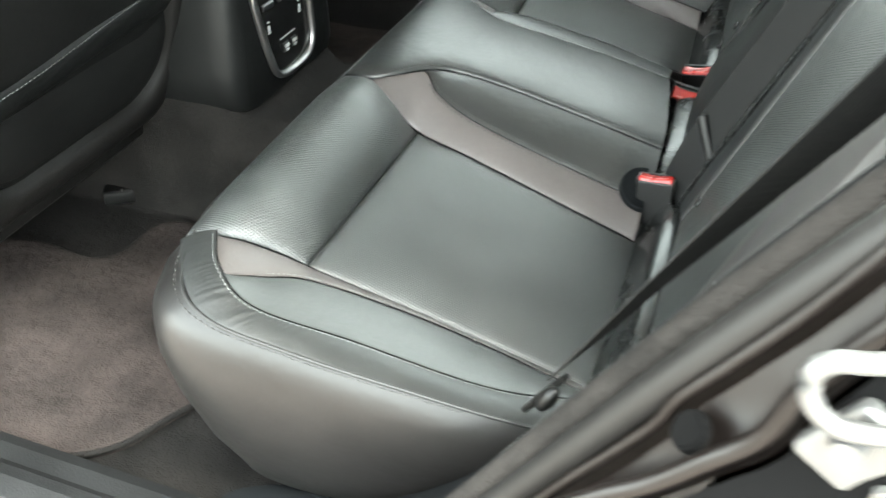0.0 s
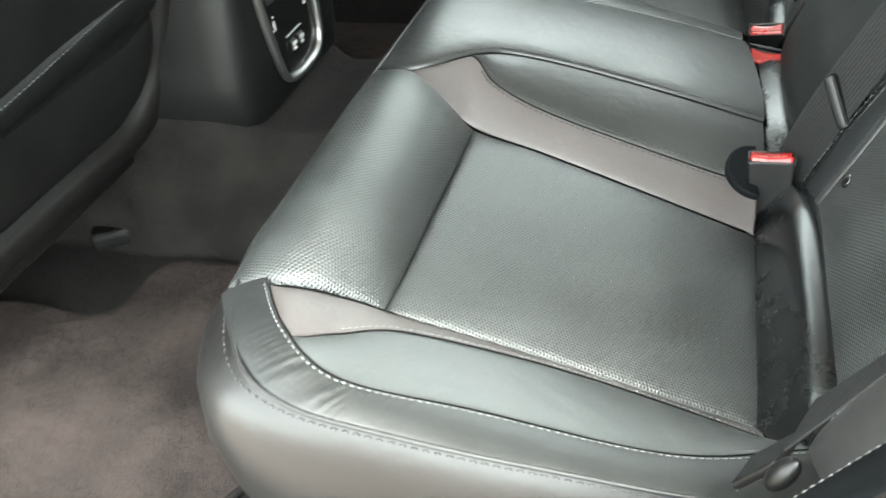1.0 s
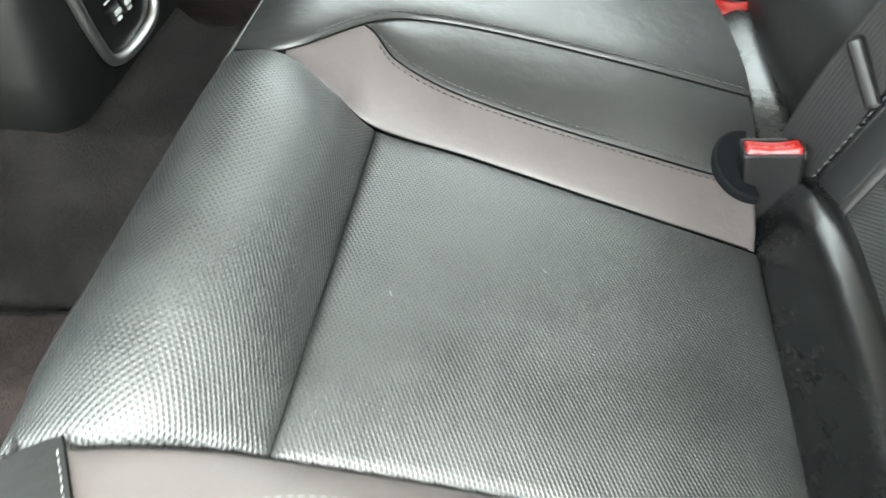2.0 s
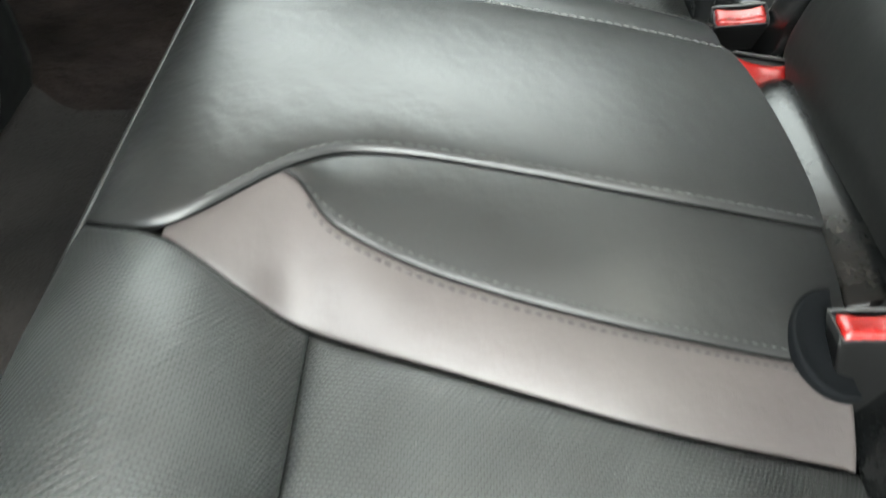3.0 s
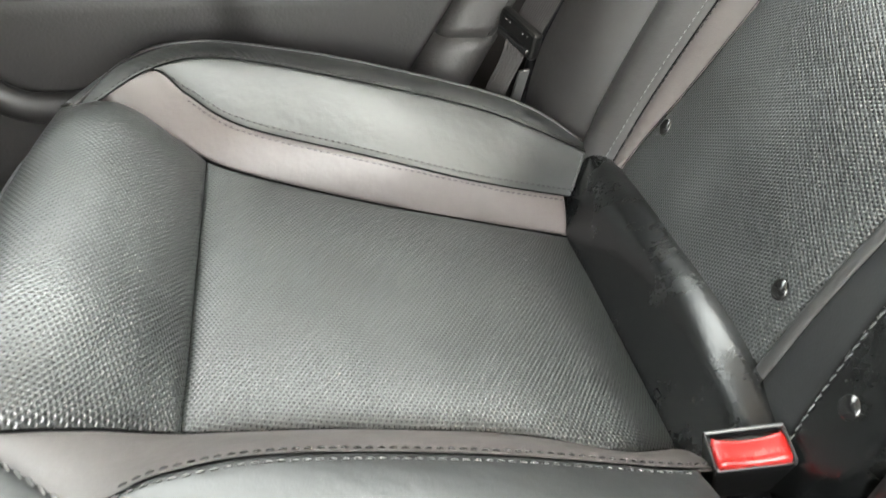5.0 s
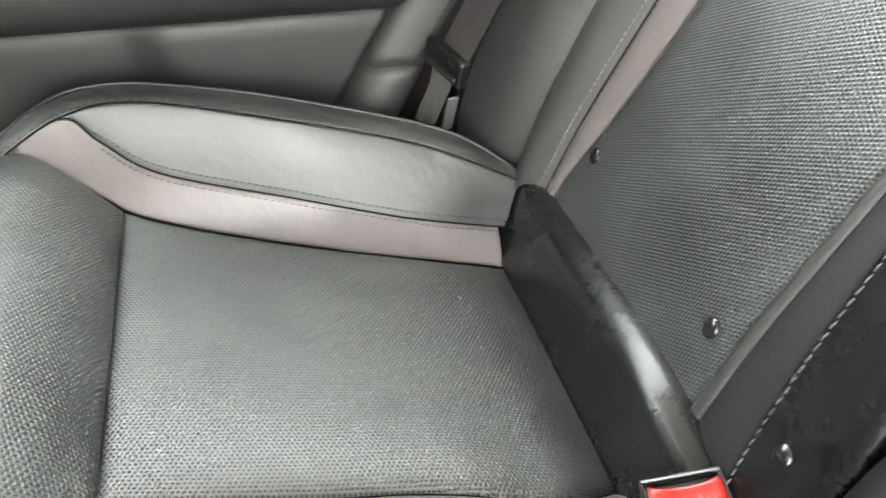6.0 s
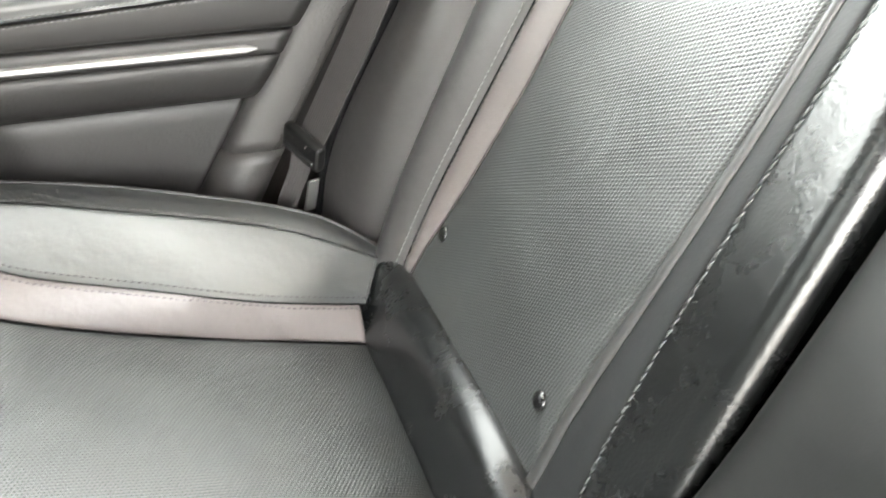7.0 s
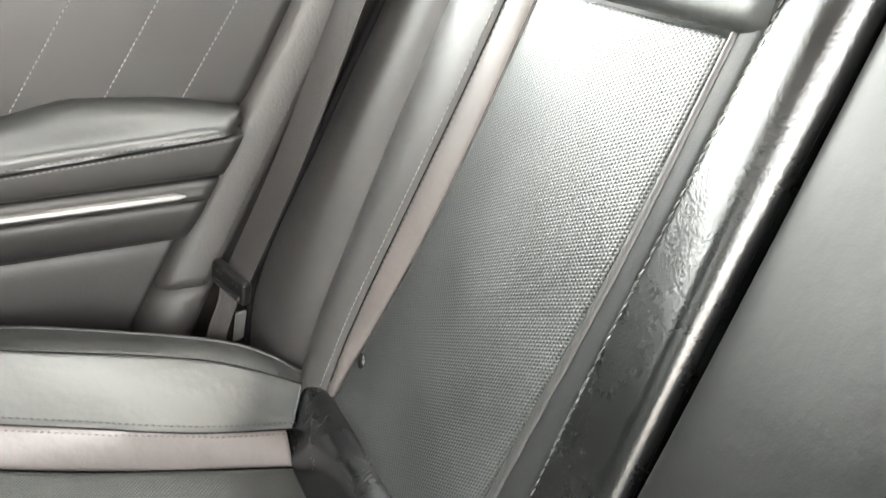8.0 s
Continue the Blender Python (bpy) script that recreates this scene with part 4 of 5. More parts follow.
door_strip("upper_panel", rounded([(0.735, 0.955), (0.712, 0.945), (0.704, 0.92), (0.702, 0.86), (0.703, 0.80), (0.71, 0.785)]), DOOR_TRIM, label="soft leatherette with slanted stitched lines")
apron = door_strip("armrest_apron", rounded([(0.72, 0.7745), (0.650, 0.7742), (0.6455, 0.7722), (0.6450, 0.768), (0.6454, 0.758), (0.6474, 0.744), (0.6505, 0.737), (0.660, 0.733)], 30), DOOR_TRIM, label="soft apron under the armrest")
for v in apron.data.vertices:
    k = min(max((v.co.z - 0.733) / 0.041, 0), 1)
    v.co.z += 0.062 * (v.co.x + 0.03) * k
door_strip("groove_panel", rounded([(0.70, 0.7325), (0.658, 0.732), (0.655, 0.728), (0.6545, 0.716), (0.657, 0.711), (0.70, 0.7105)], 20), DOOR_TRIM)
door_strip("apron_panel", rounded([(0.70, 0.711), (0.660, 0.7105), (0.655, 0.704), (0.657, 0.69), (0.664, 0.674), (0.678, 0.664), (0.705, 0.660)], 30), DOOR_LOW)
lower = door_strip("lower_panel", rounded([(0.72, 0.668), (0.700, 0.655), (0.698, 0.63), (0.700, 0.56), (0.705, 0.45), (0.71, 0.36)], 30), DOOR_LOW, label="grained lower door panel with a shallow recess", n=160)
for v in lower.data.vertices:
    k = min(max((-0.292 - v.co.x - 0.25 * (v.co.z - 0.6)) / 0.05, 0), 1)
    v.co.y += 0.009 * k * k * (3 - 2 * k)
# bright strip, tapering at its end
xs = np.linspace(-1.02, -0.089, 90)
verts = []
for x in xs:
    h = 0.0040 * min(1.0, (-0.0885 - x) / 0.012 + 0.15)
    for y, z in ((0.66, 0.7180 + h), (0.654, 0.7180 + h), (0.652, 0.7180 + h * 0.5), (0.652, 0.7180 - h * 0.5), (0.654, 0.7180 - h), (0.66, 0.7180 - h)):
        verts.append((x, y, z))
faces = [(i * 6 + j, i * 6 + (j + 1) % 6, i * 6 + 6 + (j + 1) % 6, i * 6 + 6 + j) for i in range(89) for j in range(6)] + [tuple(range(6)), tuple(89 * 6 + j for j in range(6))[::-1]]
put_mesh("bright_strip", verts, faces, CHROME, door, "satin chrome strip", smooth=False)
# armrest: a long pad whose top widens towards its rounded rear end
rows = 90
ring = 40
verts, uvs = [], []
for i in range(rows):
    t = i / (rows - 1)
    x = -1.02 + t * (0.996)
    end = np.clip((1 - t) / 0.020, 0, 1) ** 0.5
    inner = 0.644 + 0.035 * (1 - end)
    back = np.interp(x, [-1.0, -0.40, -0.30, -0.244, -0.184, -0.13, -0.076, -0.03], [0.789, 0.789, 0.791, 0.799, 0.811, 0.808, 0.802, 0.791])
    ridge, join = 0.7855 + 0.042 * (x + 0.03), 0.7765 + 0.062 * (x + 0.03)
    prof = rounded([(0.715, back + 0.001), (0.697, back), (0.672, (back + ridge) / 2 + 0.0045), (inner + 0.007, ridge + 0.0035), (inner + 0.0022, ridge + 0.0012), (inner + 0.0003, ridge - 0.0020), (inner + 0.0005, (ridge + join) / 2), (inner + 0.0016, join + 0.0012), (inner + 0.004, join), (0.71, join - 0.002)], ring)
    for y, z in prof:
        verts.append((x, y, z))
        uvs.append((x, z))
faces = [(i * ring + j, i * ring + j + 1, (i + 1) * ring + j + 1, (i + 1) * ring + j) for i in range(rows - 1) for j in range(ring - 1)] + [tuple((rows - 1) * ring + j for j in range(ring)), tuple(range(ring))[::-1]]
put_mesh("door_armrest", verts, faces, ARM, door, "padded glossy black armrest", uvs)
for h in (0.0032, -0.0036):
    c = np.array([(x, 0.6441 if h > 0 else 0.6446, 0.7765 + 0.062 * (x + 0.03) + h) for x in np.linspace(-0.6, -0.040, 60)])
    stitches("stitching", c, MID_THREAD, door, (0, -1, 0), pitch=0.0052, radius=0.0006)
# slanted stitched lines in the upper panel
for x in (-0.078, -0.154, -0.233, -0.311, -0.39):
    c = np.array([(x + 0.70 * (z - 0.80), 0.7022 - (0.0015 if z > 0.9 else 0), z) for z in np.linspace(0.803, 0.925, 30)])
    stitches("stitching", c, THREAD, door, (0, -1, 0), pitch=0.0058, radius=0.00055)
# rim of the door pocket and the sill trim in front of it
rim = spline([(-0.64, 0.700, 0.70), (-0.61, 0.698, 0.65), (-0.575, 0.697, 0.585), (-0.545, 0.696, 0.556), (-0.50, 0.696, 0.548), (-0.40, 0.698, 0.556), (-0.335, 0.70, 0.56)], 70)
tube("pocket_rim", rim, 0.016, DOOR_TRIM, door, "curved grey rim of the door pocket", sides=14, up=(0, 1, 0), flat=0.7)
sill_trim = thing("sill_trim", "curved grey trim at the foot of the door opening", "interior trim")
tube("trim_band", spline([(-0.79, 0.69, 0.60), (-0.745, 0.69, 0.50), (-0.70, 0.688, 0.432), (-0.64, 0.686, 0.405), (-0.52, 0.684, 0.396), (-0.35, 0.684, 0.39)], 60), 0.020, DOOR_TRIM, sill_trim, sides=14, up=(0, 1, 0), flat=0.7)

# ---- near side: quarter trim, seals, painted jamb and striker ----
quarter = thing("quarter_trim", "black leather quarter trim with pale stitching beside the open doorway", "interior trim")
inner_prof = [(0.115, -0.590), (0.06, -0.606), (0.0, -0.628), (-0.030, -0.642), (-0.046, -0.653), (-0.053, -0.664), (-0.060, -0.680), (-0.068, -0.694), (-0.066, -0.702), (-0.02, -0.71)]
sweep("trim_panel", [p for p in JAMB_NEAR if p[1] > 0.36], [tuple(v[1:]) for v in spline([(0, c, y) for c, y in inner_prof], 40)], QUARTER, quarter)
line = np.array([(x - 0.0475, -0.6545, z) for x, z in JAMB_NEAR if 0.55 < z < 1.2])
stitches("stitching", line, MID_THREAD, quarter, (-1, -0.6, 0.5), pitch=0.0065, radius=0.0006, lift=0.0005)

seal = thing("door_seal", "brown-grey flocked and rubber door seal on the body edge", "door seal")
p2 = JAMB_NEAR
sweep("flocked_lip", p2, [(-0.062, -0.698), (-0.072, -0.703), (-0.074, -0.712), (-0.068, -0.721), (-0.055, -0.722)], FUZZ, seal, close=True, label="fuzzy flocked lip")
ang = np.linspace(0, 2 * np.pi, 15)[:-1]
sweep("rubber_bulb", p2, [(-0.055 + 0.014 * math.cos(q), -0.736 + 0.013 * math.sin(q)) for q in ang], RUBBER, seal, close=True, label="round rubber bulb")

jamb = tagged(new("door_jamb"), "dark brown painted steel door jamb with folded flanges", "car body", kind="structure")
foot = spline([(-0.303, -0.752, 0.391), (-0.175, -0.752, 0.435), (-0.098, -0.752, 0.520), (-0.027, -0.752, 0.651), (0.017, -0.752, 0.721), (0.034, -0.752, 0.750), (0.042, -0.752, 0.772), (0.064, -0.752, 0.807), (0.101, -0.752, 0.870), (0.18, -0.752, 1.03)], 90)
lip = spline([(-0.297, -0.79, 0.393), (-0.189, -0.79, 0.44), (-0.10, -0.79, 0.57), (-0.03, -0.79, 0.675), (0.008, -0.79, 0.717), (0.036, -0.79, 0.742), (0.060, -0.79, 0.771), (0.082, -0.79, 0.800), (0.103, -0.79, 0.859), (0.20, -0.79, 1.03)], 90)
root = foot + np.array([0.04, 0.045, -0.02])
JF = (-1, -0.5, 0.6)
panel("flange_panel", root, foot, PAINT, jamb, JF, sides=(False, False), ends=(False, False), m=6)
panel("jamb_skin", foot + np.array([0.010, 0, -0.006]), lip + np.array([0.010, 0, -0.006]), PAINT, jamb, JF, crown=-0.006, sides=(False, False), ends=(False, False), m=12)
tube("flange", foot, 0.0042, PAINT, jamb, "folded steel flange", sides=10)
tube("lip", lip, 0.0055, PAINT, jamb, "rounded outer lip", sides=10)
# Shade below the lip is put into this panel's matt black.
panel("shade_panel", lip + np.array([0.012, -0.002, -0.008]), lip + np.array([0.16, -0.09, -0.10]), FLAT_BLACK, jamb, JF, sides=(False, False), ends=(False, False), m=6)
bm = bmesh.new()
bmesh.ops.create_cone(bm, cap_ends=True, segments=24, radius1=0.013, radius2=0.011, depth=0.008)
bmesh.ops.bevel(bm, geom=bm.edges[:], offset=0.0015, segments=2, affect="EDGES")
part("drain_plug", moved(bm, pose(0.050, -0.770, 0.768, 0, -55, 25)), FLAT_BLACK, jamb, "round rubber drain plug")

striker = thing("door_striker", "bright zinc door striker loop on the jamb", "door striker")
loop_pts = spline([(0.150, -0.800, 0.879), (0.107, -0.812, 0.877), (0.095, -0.812, 0.874), (0.088, -0.812, 0.866), (0.090, -0.812, 0.852), (0.098, -0.812, 0.842), (0.113, -0.812, 0.838), (0.159, -0.800, 0.835)], 50)
tube("loop", loop_pts, 0.0050, STEEL, striker, sides=14)
plate = box((0.050, 0.014, 0.050), 0.006, 3)
part("base_plate", moved(plate, pose(0.126, -0.799, 0.812, 0, 28, -14)), STEEL, striker)
for x, z in ((0.112, 0.824), (0.136, 0.801)):
    bm = bmesh.new()
    bmesh.ops.create_cone(bm, cap_ends=True, segments=16, radius1=0.0085, radius2=0.007, depth=0.010)
    part("screw", moved(bm, pose(x, -0.809, z, 90, 0, -14)), STEEL, striker)

# ---- floor, tunnel, mats, sill ----
floor = tagged(new("floor"), "dark taupe car carpet rising over a central tunnel", "car floor", kind="structure")
xs, ys = np.linspace(-1.9, 0.1, 120), np.linspace(-0.665, 0.70, 220)


def floor_z(x, y):
    v = abs(y - YC)
    ahead = np.clip((-0.60 - x) / 0.10, 0, 1)
    ahead = ahead * ahead * (3 - 2 * ahead)
    k = np.clip((0.205 - 0.018 * ahead - v) / (0.095 - 0.073 * ahead), 0, 1)
    k = k * k * (3 - 2 * k) * (1 + 0.20 * ahead)
    wall = np.clip((y - 0.62) / 0.08, 0, 1)
    return 0.318 + 0.176 * k + 0.08 * wall * wall + 0.004 * noise.noise((x * 9, y * 9, 0.0))


verts = [(x, y, floor_z(x, y)) for x in xs for y in ys]
faces = [(i * 220 + j, (i + 1) * 220 + j, (i + 1) * 220 + j + 1, i * 220 + j + 1) for i in range(119) for j in range(219)]
put_mesh("carpet", verts, faces, CARPET, floor)


def floor_mat(side, label):
    outline = [(-0.56, -0.15), (-0.62, -0.185), (-0.711, -0.190), (-0.769, -0.195), (-0.796, -0.222), (-0.801, -0.290), (-0.830, -0.323), (-0.872, -0.324), (-0.921, -0.318), (-0.985, -0.325), (-1.02, -0.36),
               (-1.02, -0.58), (-0.97, -0.635), (-0.86, -0.655), (-0.694, -0.664), (-0.642, -0.658), (-0.593, -0.640), (-0.560, -0.612), (-0.535, -0.570), (-0.50, -0.50), (-0.47, -0.40), (-0.47, -0.22)]
    ring = spline([(x, y, 0) for x, y in outline] + [(outline[0][0], outline[0][1], 0)], 150)[:-1]
    bm = bmesh.new()
    lift = 0.0065
    c = np.array([-0.74, -0.43, 0])
    rings = []
    for s, dz in ((1.0, -0.012), (1.0, lift - 0.003), (0.992, lift), (0.97, lift), (0.8, lift), (0.6, lift), (0.4, lift), (0.2, lift), (0.05, lift)):
        row = []
        for p in ring:
            q = c + (p - c) * s
            y = q[1]
            z = 0.320 + dz + 0.004 * noise.noise((q[0] * 9, q[1] * 9, 0.0)) + 0.004 * (noise.noise((q[0] * 6, q[1] * 6, 3.0)) + 0.5)
            row.append(bm.verts.new((q[0], y if side < 0 else 2 * YC - y, z)))
        rings.append(row)
    for r0, r1 in zip(rings, rings[1:]):
        for i in range(len(r0)):
            j = (i + 1) % len(r0)
            bm.faces.new((r0[i], r0[j], r1[j], r1[i]))
    bm.faces.new(rings[-1])
    bmesh.ops.recalc_face_normals(bm, faces=bm.faces[:])
    m = thing("floor_mat", label, "floor mat", "floor mats")
    part("mat_top", bm, MAT_PILE, m, smooth=True)
    edge_ring = np.array([(p[0], p[1] if side < 0 else 2 * YC - p[1], 0.3225 + 0.004 * noise.noise((p[0] * 9, p[1] * 9, 0.0)) + 0.004 * (noise.noise((p[0] * 6, p[1] * 6, 3.0)) + 0.5)) for p in np.vstack([ring, ring[:2]])])
    tube("binding", edge_ring, 0.0045, CARPET, m, "dark bound edge", sides=8)
    return m


near_mat = floor_mat(-1, "worn taupe pile floor mat with dark bound edge, creased")
verts = [(-0.852 + r * math.cos(q), -0.540 + r * math.sin(q), 0.3285 + h) for r, h in ((0.024, 0.0), (0.0235, 0.0035), (0.021, 0.0045), (0.018, 0.0035), (0.0165, 0.0022), (0.006, 0.0026)) for q in np.linspace(0, 2 * np.pi, 33)[:-1]]
faces = [(k * 32 + j, k * 32 + (j + 1) % 32, k * 32 + 32 + (j + 1) % 32, k * 32 + 32 + j) for k in range(5) for j in range(32)] + [tuple(160 + j for j in range(32))]
put_mesh("fixing_clip", verts, faces, PLASTIC, near_mat, "round black fixing clip")
floor_mat(1, "taupe pile floor mat in the shaded far footwell")

sill = tagged(new("sill"), "black textured plastic sill cover with raised ridge", "door sill", kind="structure")
sp = [(-0.640, 0.316), (-0.652, 0.338), (-0.668, 0.347), (-0.690, 0.350), (-0.698, 0.356), (-0.712, 0.360), (-0.735, 0.358), (-0.742, 0.352), (-0.79, 0.348), (-0.802, 0.335), (-0.806, 0.28), (-0.82, 0.18)]
verts = [(x, y, z + 0.02 * np.clip((x + 0.5) / 0.4, 0, 1) ** 2) for x in np.linspace(-1.9, 0.0, 60) for y, z in sp]
faces = [(i * 12 + j, i * 12 + j + 1, i * 12 + 13 + j, i * 12 + 12 + j) for i in range(59) for j in range(11)]
put_mesh("sill_cover", verts, faces, SILL, sill, smooth=False)

rail_cover = thing("seat_rail_cover", "black plastic seat rail cover with bright bolt heads", "seat rail")
part("cover", moved(box((0.055, 0.032, 0.028), 0.008, 3), pose(-0.895, -0.171, 0.338, 0, 0, 30)), TONGUE, rail_cover)
for dx, dy in ((0.022, -0.012), (-0.012, 0.012), (0.034, 0.012)):
    bm = bmesh.new()
    bmesh.ops.create_cone(bm, cap_ends=True, segments=10, radius1=0.0035, radius2=0.003, depth=0.005)
    part("bolt", moved(bm, pose(-0.895 + dx * 0.5, -0.171 + dy * 0.5, 0.3525)), GREY_PLASTIC, rail_cover)


# ---- console ----
console = thing("centre_console", "dark centre console end with chrome-framed control panel", "console")
sec = [(-0.150, 0.515), (-0.164, 0.530), (-0.164, 0.58), (-0.150, 0.70), (-0.128, 0.82), (-0.06, 0.85), (0.06, 0.85), (0.128, 0.82), (0.150, 0.70), (0.164, 0.58), (0.164, 0.530), (0.150, 0.515)]
bm = bmesh.new()
prev = None
for x, k in ((-1.35, 1.0), (-0.74, 1.0), (-0.685, 0.99), (-0.655, 0.96), (-0.643, 0.90), (-0.637, 0.80)):
    row = [bm.verts.new((x, YC + y * k, 0.515 + (z - 0.515) * (1 if k == 1 else 0.5 + 0.5 * k))) for y, z in sec]
    if prev:
        for i in range(len(row) - 1):
            bm.faces.new((prev[i], prev[i + 1], row[i + 1], row[i]))
    prev = row
bm.faces.new(prev)
bmesh.ops.recalc_face_normals(bm, faces=bm.faces[:])
part("shell", bm, CONSOLE, console, smooth=True)
U = [(-0.094, 0.80), (-0.092, 0.70), (-0.090, 0.665), (-0.076, 0.606), (-0.063, 0.567), (-0.055, 0.551), (-0.042, 0.542), (-0.010, 0.536), (0.034, 0.538), (0.054, 0.545), (0.067, 0.562), (0.069, 0.590), (0.068, 0.66), (0.066, 0.80)]
frame_path = spline([(-0.628, y, z) for y, z in U], 110)
tube("chrome_frame", frame_path, 0.0058, CHROME, console, "satin chrome U-shaped frame", sides=12, up=(1, 0, 0))
bm = bmesh.new()
f = bm.faces.new([bm.verts.new((-0.631, p[1], p[2])) for p in frame_path[::2]])
out = bmesh.ops.extrude_face_region(bm, geom=[f])
bmesh.ops.translate(bm, vec=(-0.02, 0, 0), verts=[v for v in out["geom"] if isinstance(v, bmesh.types.BMVert)])
bmesh.ops.recalc_face_normals(bm, faces=bm.faces[:])
part("control_panel", bm, GLOSS_PLASTIC, console, "gloss black control panel")
for y in (-0.016, 0.008):
    sock = part("usb_socket", moved(box((0.006, 0.018, 0.015), 0.0015, 1), pose(-0.6305, y, 0.578)), GREY_PLASTIC, console)
    part("socket_mouth", moved(box((0.003, 0.012, 0.005), 0.0006, 1), pose(-0.6270, y, 0.5805)), MARK, sock)
    part("socket_mark", moved(box((0.003, 0.008, 0.003), 0.0006, 1), pose(-0.6270, y, 0.5735)), MARK, sock)
part("printed_line", moved(box((0.001, 0.048, 0.0016), 0), pose(-0.6308, -0.006, 0.594)), MARK, console)
for y in (-0.056, 0.040):
    for k, (w, h, dz) in enumerate(((0.006, 0.009, 0.0), (0.009, 0.002, -0.007), (0.004, 0.002, 0.010))):
        part("printed_icon", moved(box((0.001, w, h), 0), pose(-0.6308, y, 0.622 + dz)), MARK, console)
for y in (-0.052, -0.010, 0.034):
    part("panel_key", moved(box((0.005, 0.03, 0.010), 0.0015, 1), pose(-0.6300, y, 0.656)), PLASTIC, console)
part("vent", moved(box((0.008, 0.13, 0.045), 0.003, 2), pose(-0.6300, -0.012, 0.699)), PLASTIC, console)


# ---- front seats ----
def front_seat(yc, side, label):
    seat = thing("front_seat", label, "car seat", "front seats")
    lean = 0.36
    sx = lambda z: -0.765 + lean * (z - 0.548)

    def outline(k, z0, z1, n=72):
        """A rounded outline of half width k between two heights."""
        pts = []
        r = 0.075
        for cy, cz, a0 in ((k - r, z1 - r, 0), (-k + r, z1 - r, 90), (-k + r, z0 + r, 180), (k - r, z0 + r, 270)):
            for q in range(10):
                a = radians(a0 + q * 10)
                pts.append((cy + r * math.cos(a), cz + r * math.sin(a)))
        return pts

    def shell(name, layers, material, label=""):
        verts, faces = [], []
        k = 40
        for half_w, z0, z1, d in layers:
            for y, z in outline(half_w, z0, z1):
                verts.append((sx(z) + d, yc + y, z))
        for i in range(len(layers) - 1):
            for j in range(k):
                faces.append((i * k + j, i * k + (j + 1) % k, (i + 1) * k + (j + 1) % k, (i + 1) * k + j))
        faces.append(tuple((len(layers) - 1) * k + j for j in range(k)))
        ob = put_mesh(name, verts, faces, material, seat, label)
        bm = bmesh.new()
        bm.from_mesh(ob.data)
        bmesh.ops.recalc_face_normals(bm, faces=bm.faces[:])
        bm.to_mesh(ob.data)
        bm.free()
        return ob

    shell("back_frame", [(0.225, 0.49, 1.12, -0.16), (0.238, 0.485, 1.13, -0.10), (0.235, 0.49, 1.125, -0.03), (0.225, 0.50, 1.115, -0.008), (0.215, 0.512, 1.105, 0.0), (0.192, 0.535, 1.08, 0.002), (0.183, 0.545, 1.07, -0.006), (0.180, 0.548, 1.065, -0.02)], GREY_PLASTIC, "charcoal plastic back frame")
    shell("back_panel", [(0.182, 0.546, 1.068, -0.024), (0.176, 0.552, 1.06, -0.014), (0.12, 0.60, 1.0, -0.010)], FABRIC, "dark fabric back panel")
    # map pocket with a padded, stitched upper edge
    ys = np.linspace(-0.18, 0.18, 40)
    top = np.array([(sx(0.700 + 0.045 * t) - 0.004, yc + y, 0.690 + 0.020 * (1 + math.sin(y * 9) * side * -0.6)) for y in ys for t in (0,)])
    bot = np.array([(sx(0.66) - 0.010, yc + y, 0.655 + 0.012 * (1 + math.sin(y * 9) * side * -0.6)) for y in ys])
    g, nr = panel("pocket_edge", bot, top, CONSOLE, seat, (1, 0, 0.2), crown=0.010, groove=0.003, m=8)
    stitches("stitching", g[:, -4], MID_THREAD, LATEST[0], (1, 0, 0), pitch=0.007, radius=0.0007)
    lowp = np.array([(sx(0.575) - 0.010, yc + y * 0.97, 0.562 + 0.03 * (y / 0.18) ** 6) for y in ys])
    panel("map_pocket", lowp, bot, FABRIC, seat, (1, 0, 0.2), crown=0.008, groove=0.002, m=12)
    # skirt below the frame and the cushion it stands on
    block("back_skirt", (-0.90, yc - 0.19, 0.455), (-0.82, yc + 0.19, 0.52), GREY_PLASTIC, seat, bevel=0.02, segments=3)
    block("seat_base", (-1.32, yc - 0.245, 0.42), (-0.86, yc + 0.245, 0.56), CONSOLE, seat, bevel=0.04, segments=4)
    for dy in (-0.19, 0.19):
        block("rail", (-1.28, yc + dy - 0.02, 0.315), (-0.98, yc + dy + 0.02, 0.43), PLASTIC, seat, bevel=0.006)
    return seat


front_seat(-0.335, -1, "dark front seat back with stitched map pocket and plastic frame")
front_seat(0.36, 1, "dark front seat back across the cabin, in shade")

# ---- unseen shell that closes the cabin and shapes its light ----
def wall(name, lo, hi, material, label, category="car body"):
    ob = block(name, lo, hi, material, bevel=0.01)
    return tagged(ob, label, category, kind="structure")


# Unseen roof and roof pillars, made pale to brighten reflections in the seats.
wall("ceiling", (-1.35, -0.72, 1.46), (0.46, 0.74, 1.50), HEADLINER, "pale cloth headliner", "ceiling")
wall("wall_far_lower", (-1.95, 0.74, 0.15), (0.9, 0.80, 0.955), PAINT, "dark painted body side")
wall("wall_far_rail", (-1.5, 0.68, 1.42), (0.62, 0.74, 1.465), HEADLINER, "roof rail trim")
wall("wall_far_pillar_middle", (-1.03, 0.68, 0.93), (-0.95, 0.74, 1.43), HEADLINER, "pillar between the windows")
wall("wall_far_pillar_rear", (0.32, 0.66, 0.95), (0.62, 0.74, 1.43), HEADLINER, "rear roof pillar")
wall("wall_near_rail", (-1.5, -0.74, 1.42), (0.66, -0.68, 1.465), HEADLINER, "roof rail trim")
wall("wall_near_pillar_rear", (0.40, -0.76, 0.95), (0.66, -0.66, 1.43), HEADLINER, "rear roof pillar")
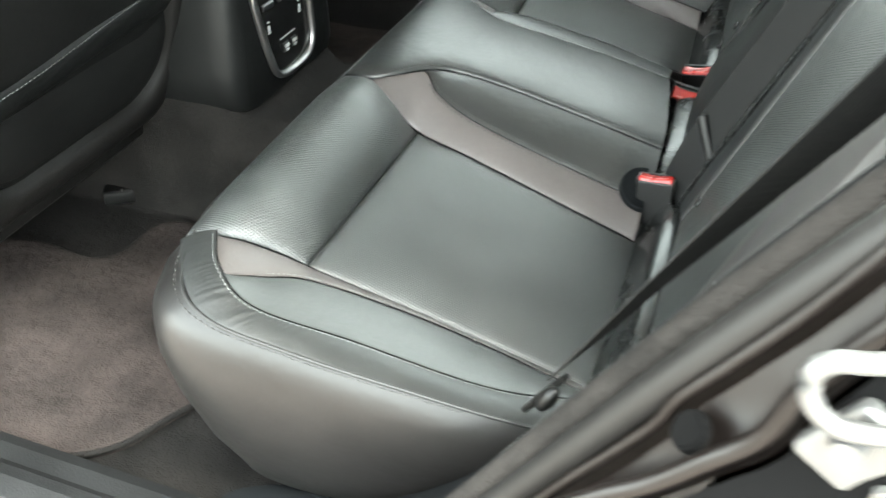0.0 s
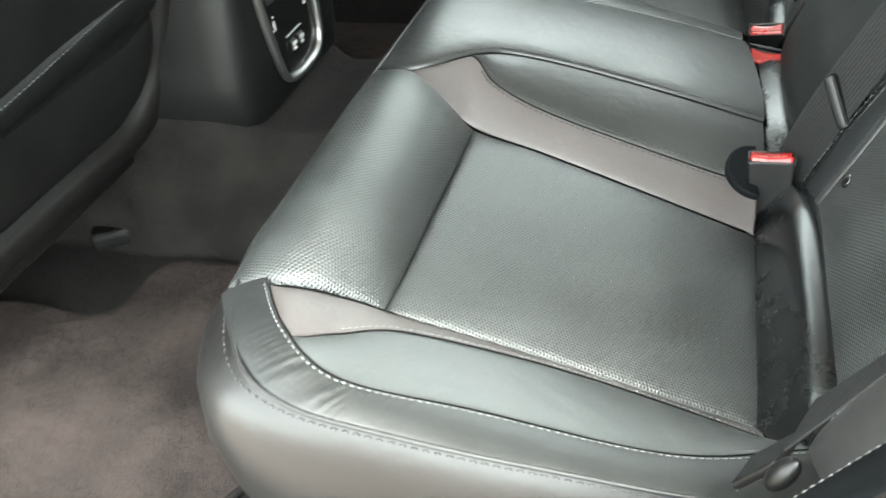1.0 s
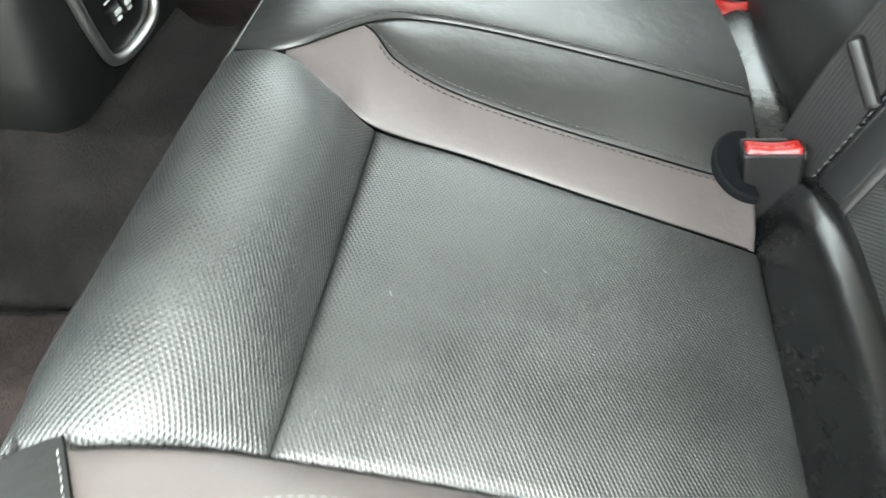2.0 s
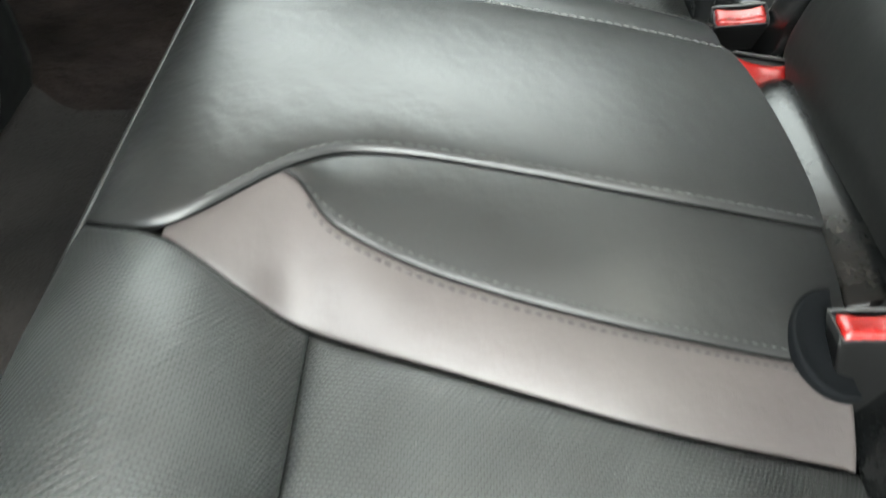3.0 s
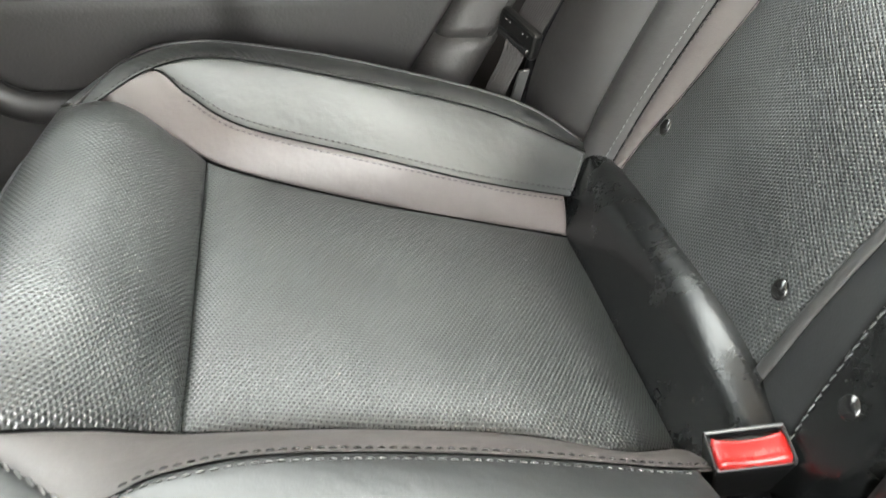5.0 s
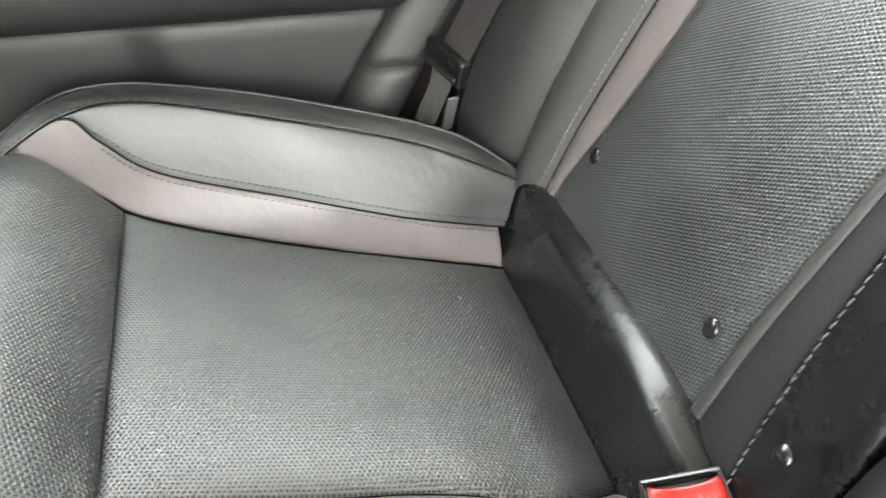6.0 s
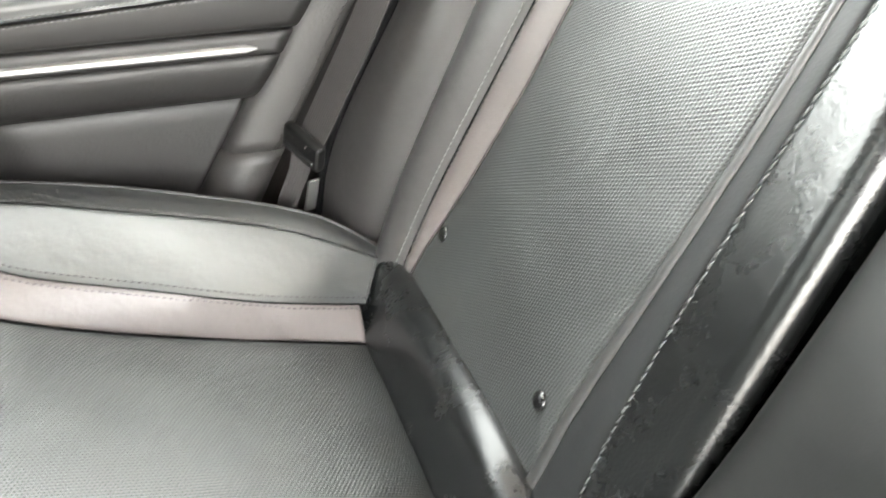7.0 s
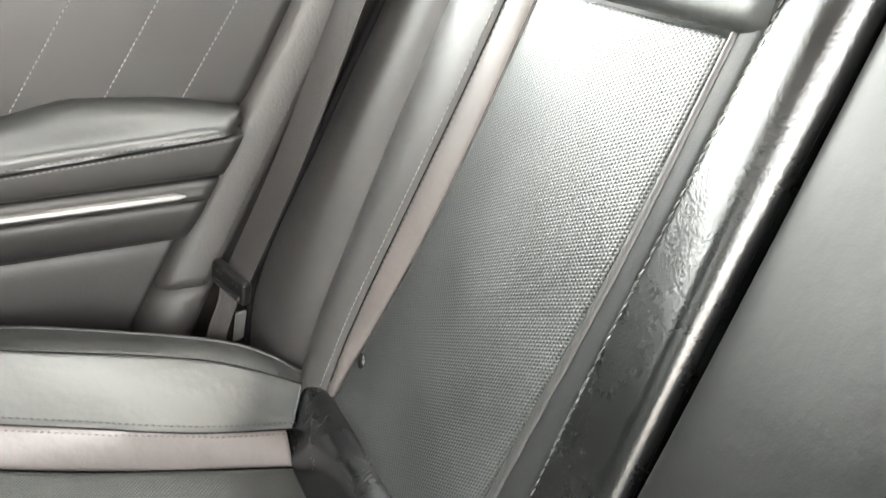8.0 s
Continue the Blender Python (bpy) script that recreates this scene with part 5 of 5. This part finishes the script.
wall("wall_near_pillar_middle", (-1.24, -0.76, 0.30), (-1.14, -0.68, 1.43), PLASTIC, "pillar between the doors")
wall("wall_near_front_door", (-1.95, -0.80, 0.15), (-1.16, -0.72, 0.955), PLASTIC, "closed front door")
wall("wall_near_quarter", (0.34, -0.80, 0.15), (0.9, -0.72, 1.0), PAINT, "rear quarter of the body")
wall("wall_front", (-1.95, -0.76, 0.15), (-1.85, 0.76, 1.10), PLASTIC, "dashboard and bulkhead")
wall("wall_rear", (0.86, -0.76, 0.15), (0.92, 0.76, 1.05), PLASTIC, "bulkhead behind the bench")
wall("rear_shelf", (0.26, -0.72, 1.0), (0.88, 0.72, 1.025), PLASTIC, "dark parcel shelf", "shelf")
wall("floor_pan", (-1.95, -0.80, 0.14), (0.92, 0.80, 0.20), PAINT, "steel floor pan under the carpet", "car floor")

# panes of the far door and of the rear window
def glass_material(name, tint):
    m = bpy.data.materials.new(name)
    m.use_nodes = True
    gt = m.node_tree
    clear, shine, mixer = gt.nodes.new("ShaderNodeBsdfTransparent"), gt.nodes.new("ShaderNodeBsdfGlossy"), gt.nodes.new("ShaderNodeMixShader")
    clear.inputs[0].default_value = (*tint, 1)
    shine.inputs["Roughness"].default_value = 0.02
    mixer.inputs[0].default_value = 0.06
    gt.links.new(clear.outputs[0], mixer.inputs[1])
    gt.links.new(shine.outputs[0], mixer.inputs[2])
    gt.links.new(mixer.outputs[0], gt.nodes["Material Output"].inputs[0])
    return m


pane = block("window_1", (-0.95, 0.708, 0.945), (0.32, 0.713, 1.425), glass_material("window_glass", (0.90, 0.92, 0.91)), bevel=0)
tagged(pane, "closed clear window glass of the far door", "window", kind="structure")
# The rear pane is unseen; its tint is set to dim light from behind.
pane = slab("window_2", [(0.46, -0.66, 1.455), (0.46, 0.66, 1.455), (0.87, 0.66, 1.04), (0.87, -0.66, 1.04)], 0.004, glass_material("tinted_glass", (0.48, 0.49, 0.485)))
tagged(pane, "unseen rear window pane, tinted to dim the light from behind", "window", kind="structure")

# Added windscreen, out of view, with a tint that holds back light from ahead.
pane = slab("window_3", [(-1.36, -0.66, 1.455), (-1.36, 0.66, 1.455), (-1.88, 0.66, 1.09), (-1.88, -0.66, 1.09)], 0.004, glass_material("screen_glass", (0.45, 0.47, 0.46)))
tagged(pane, "unseen windscreen pane, tinted to hold back light from ahead", "window", kind="structure")

# ---- outside ----
gr = slab("ground", [(-300, -300, 0), (300, -300, 0), (300, 300, 0), (-300, 300, 0)], 0.2, ASPHALT)
tagged(gr, "plain grey-brown concrete under the car", "ground", kind="structure")
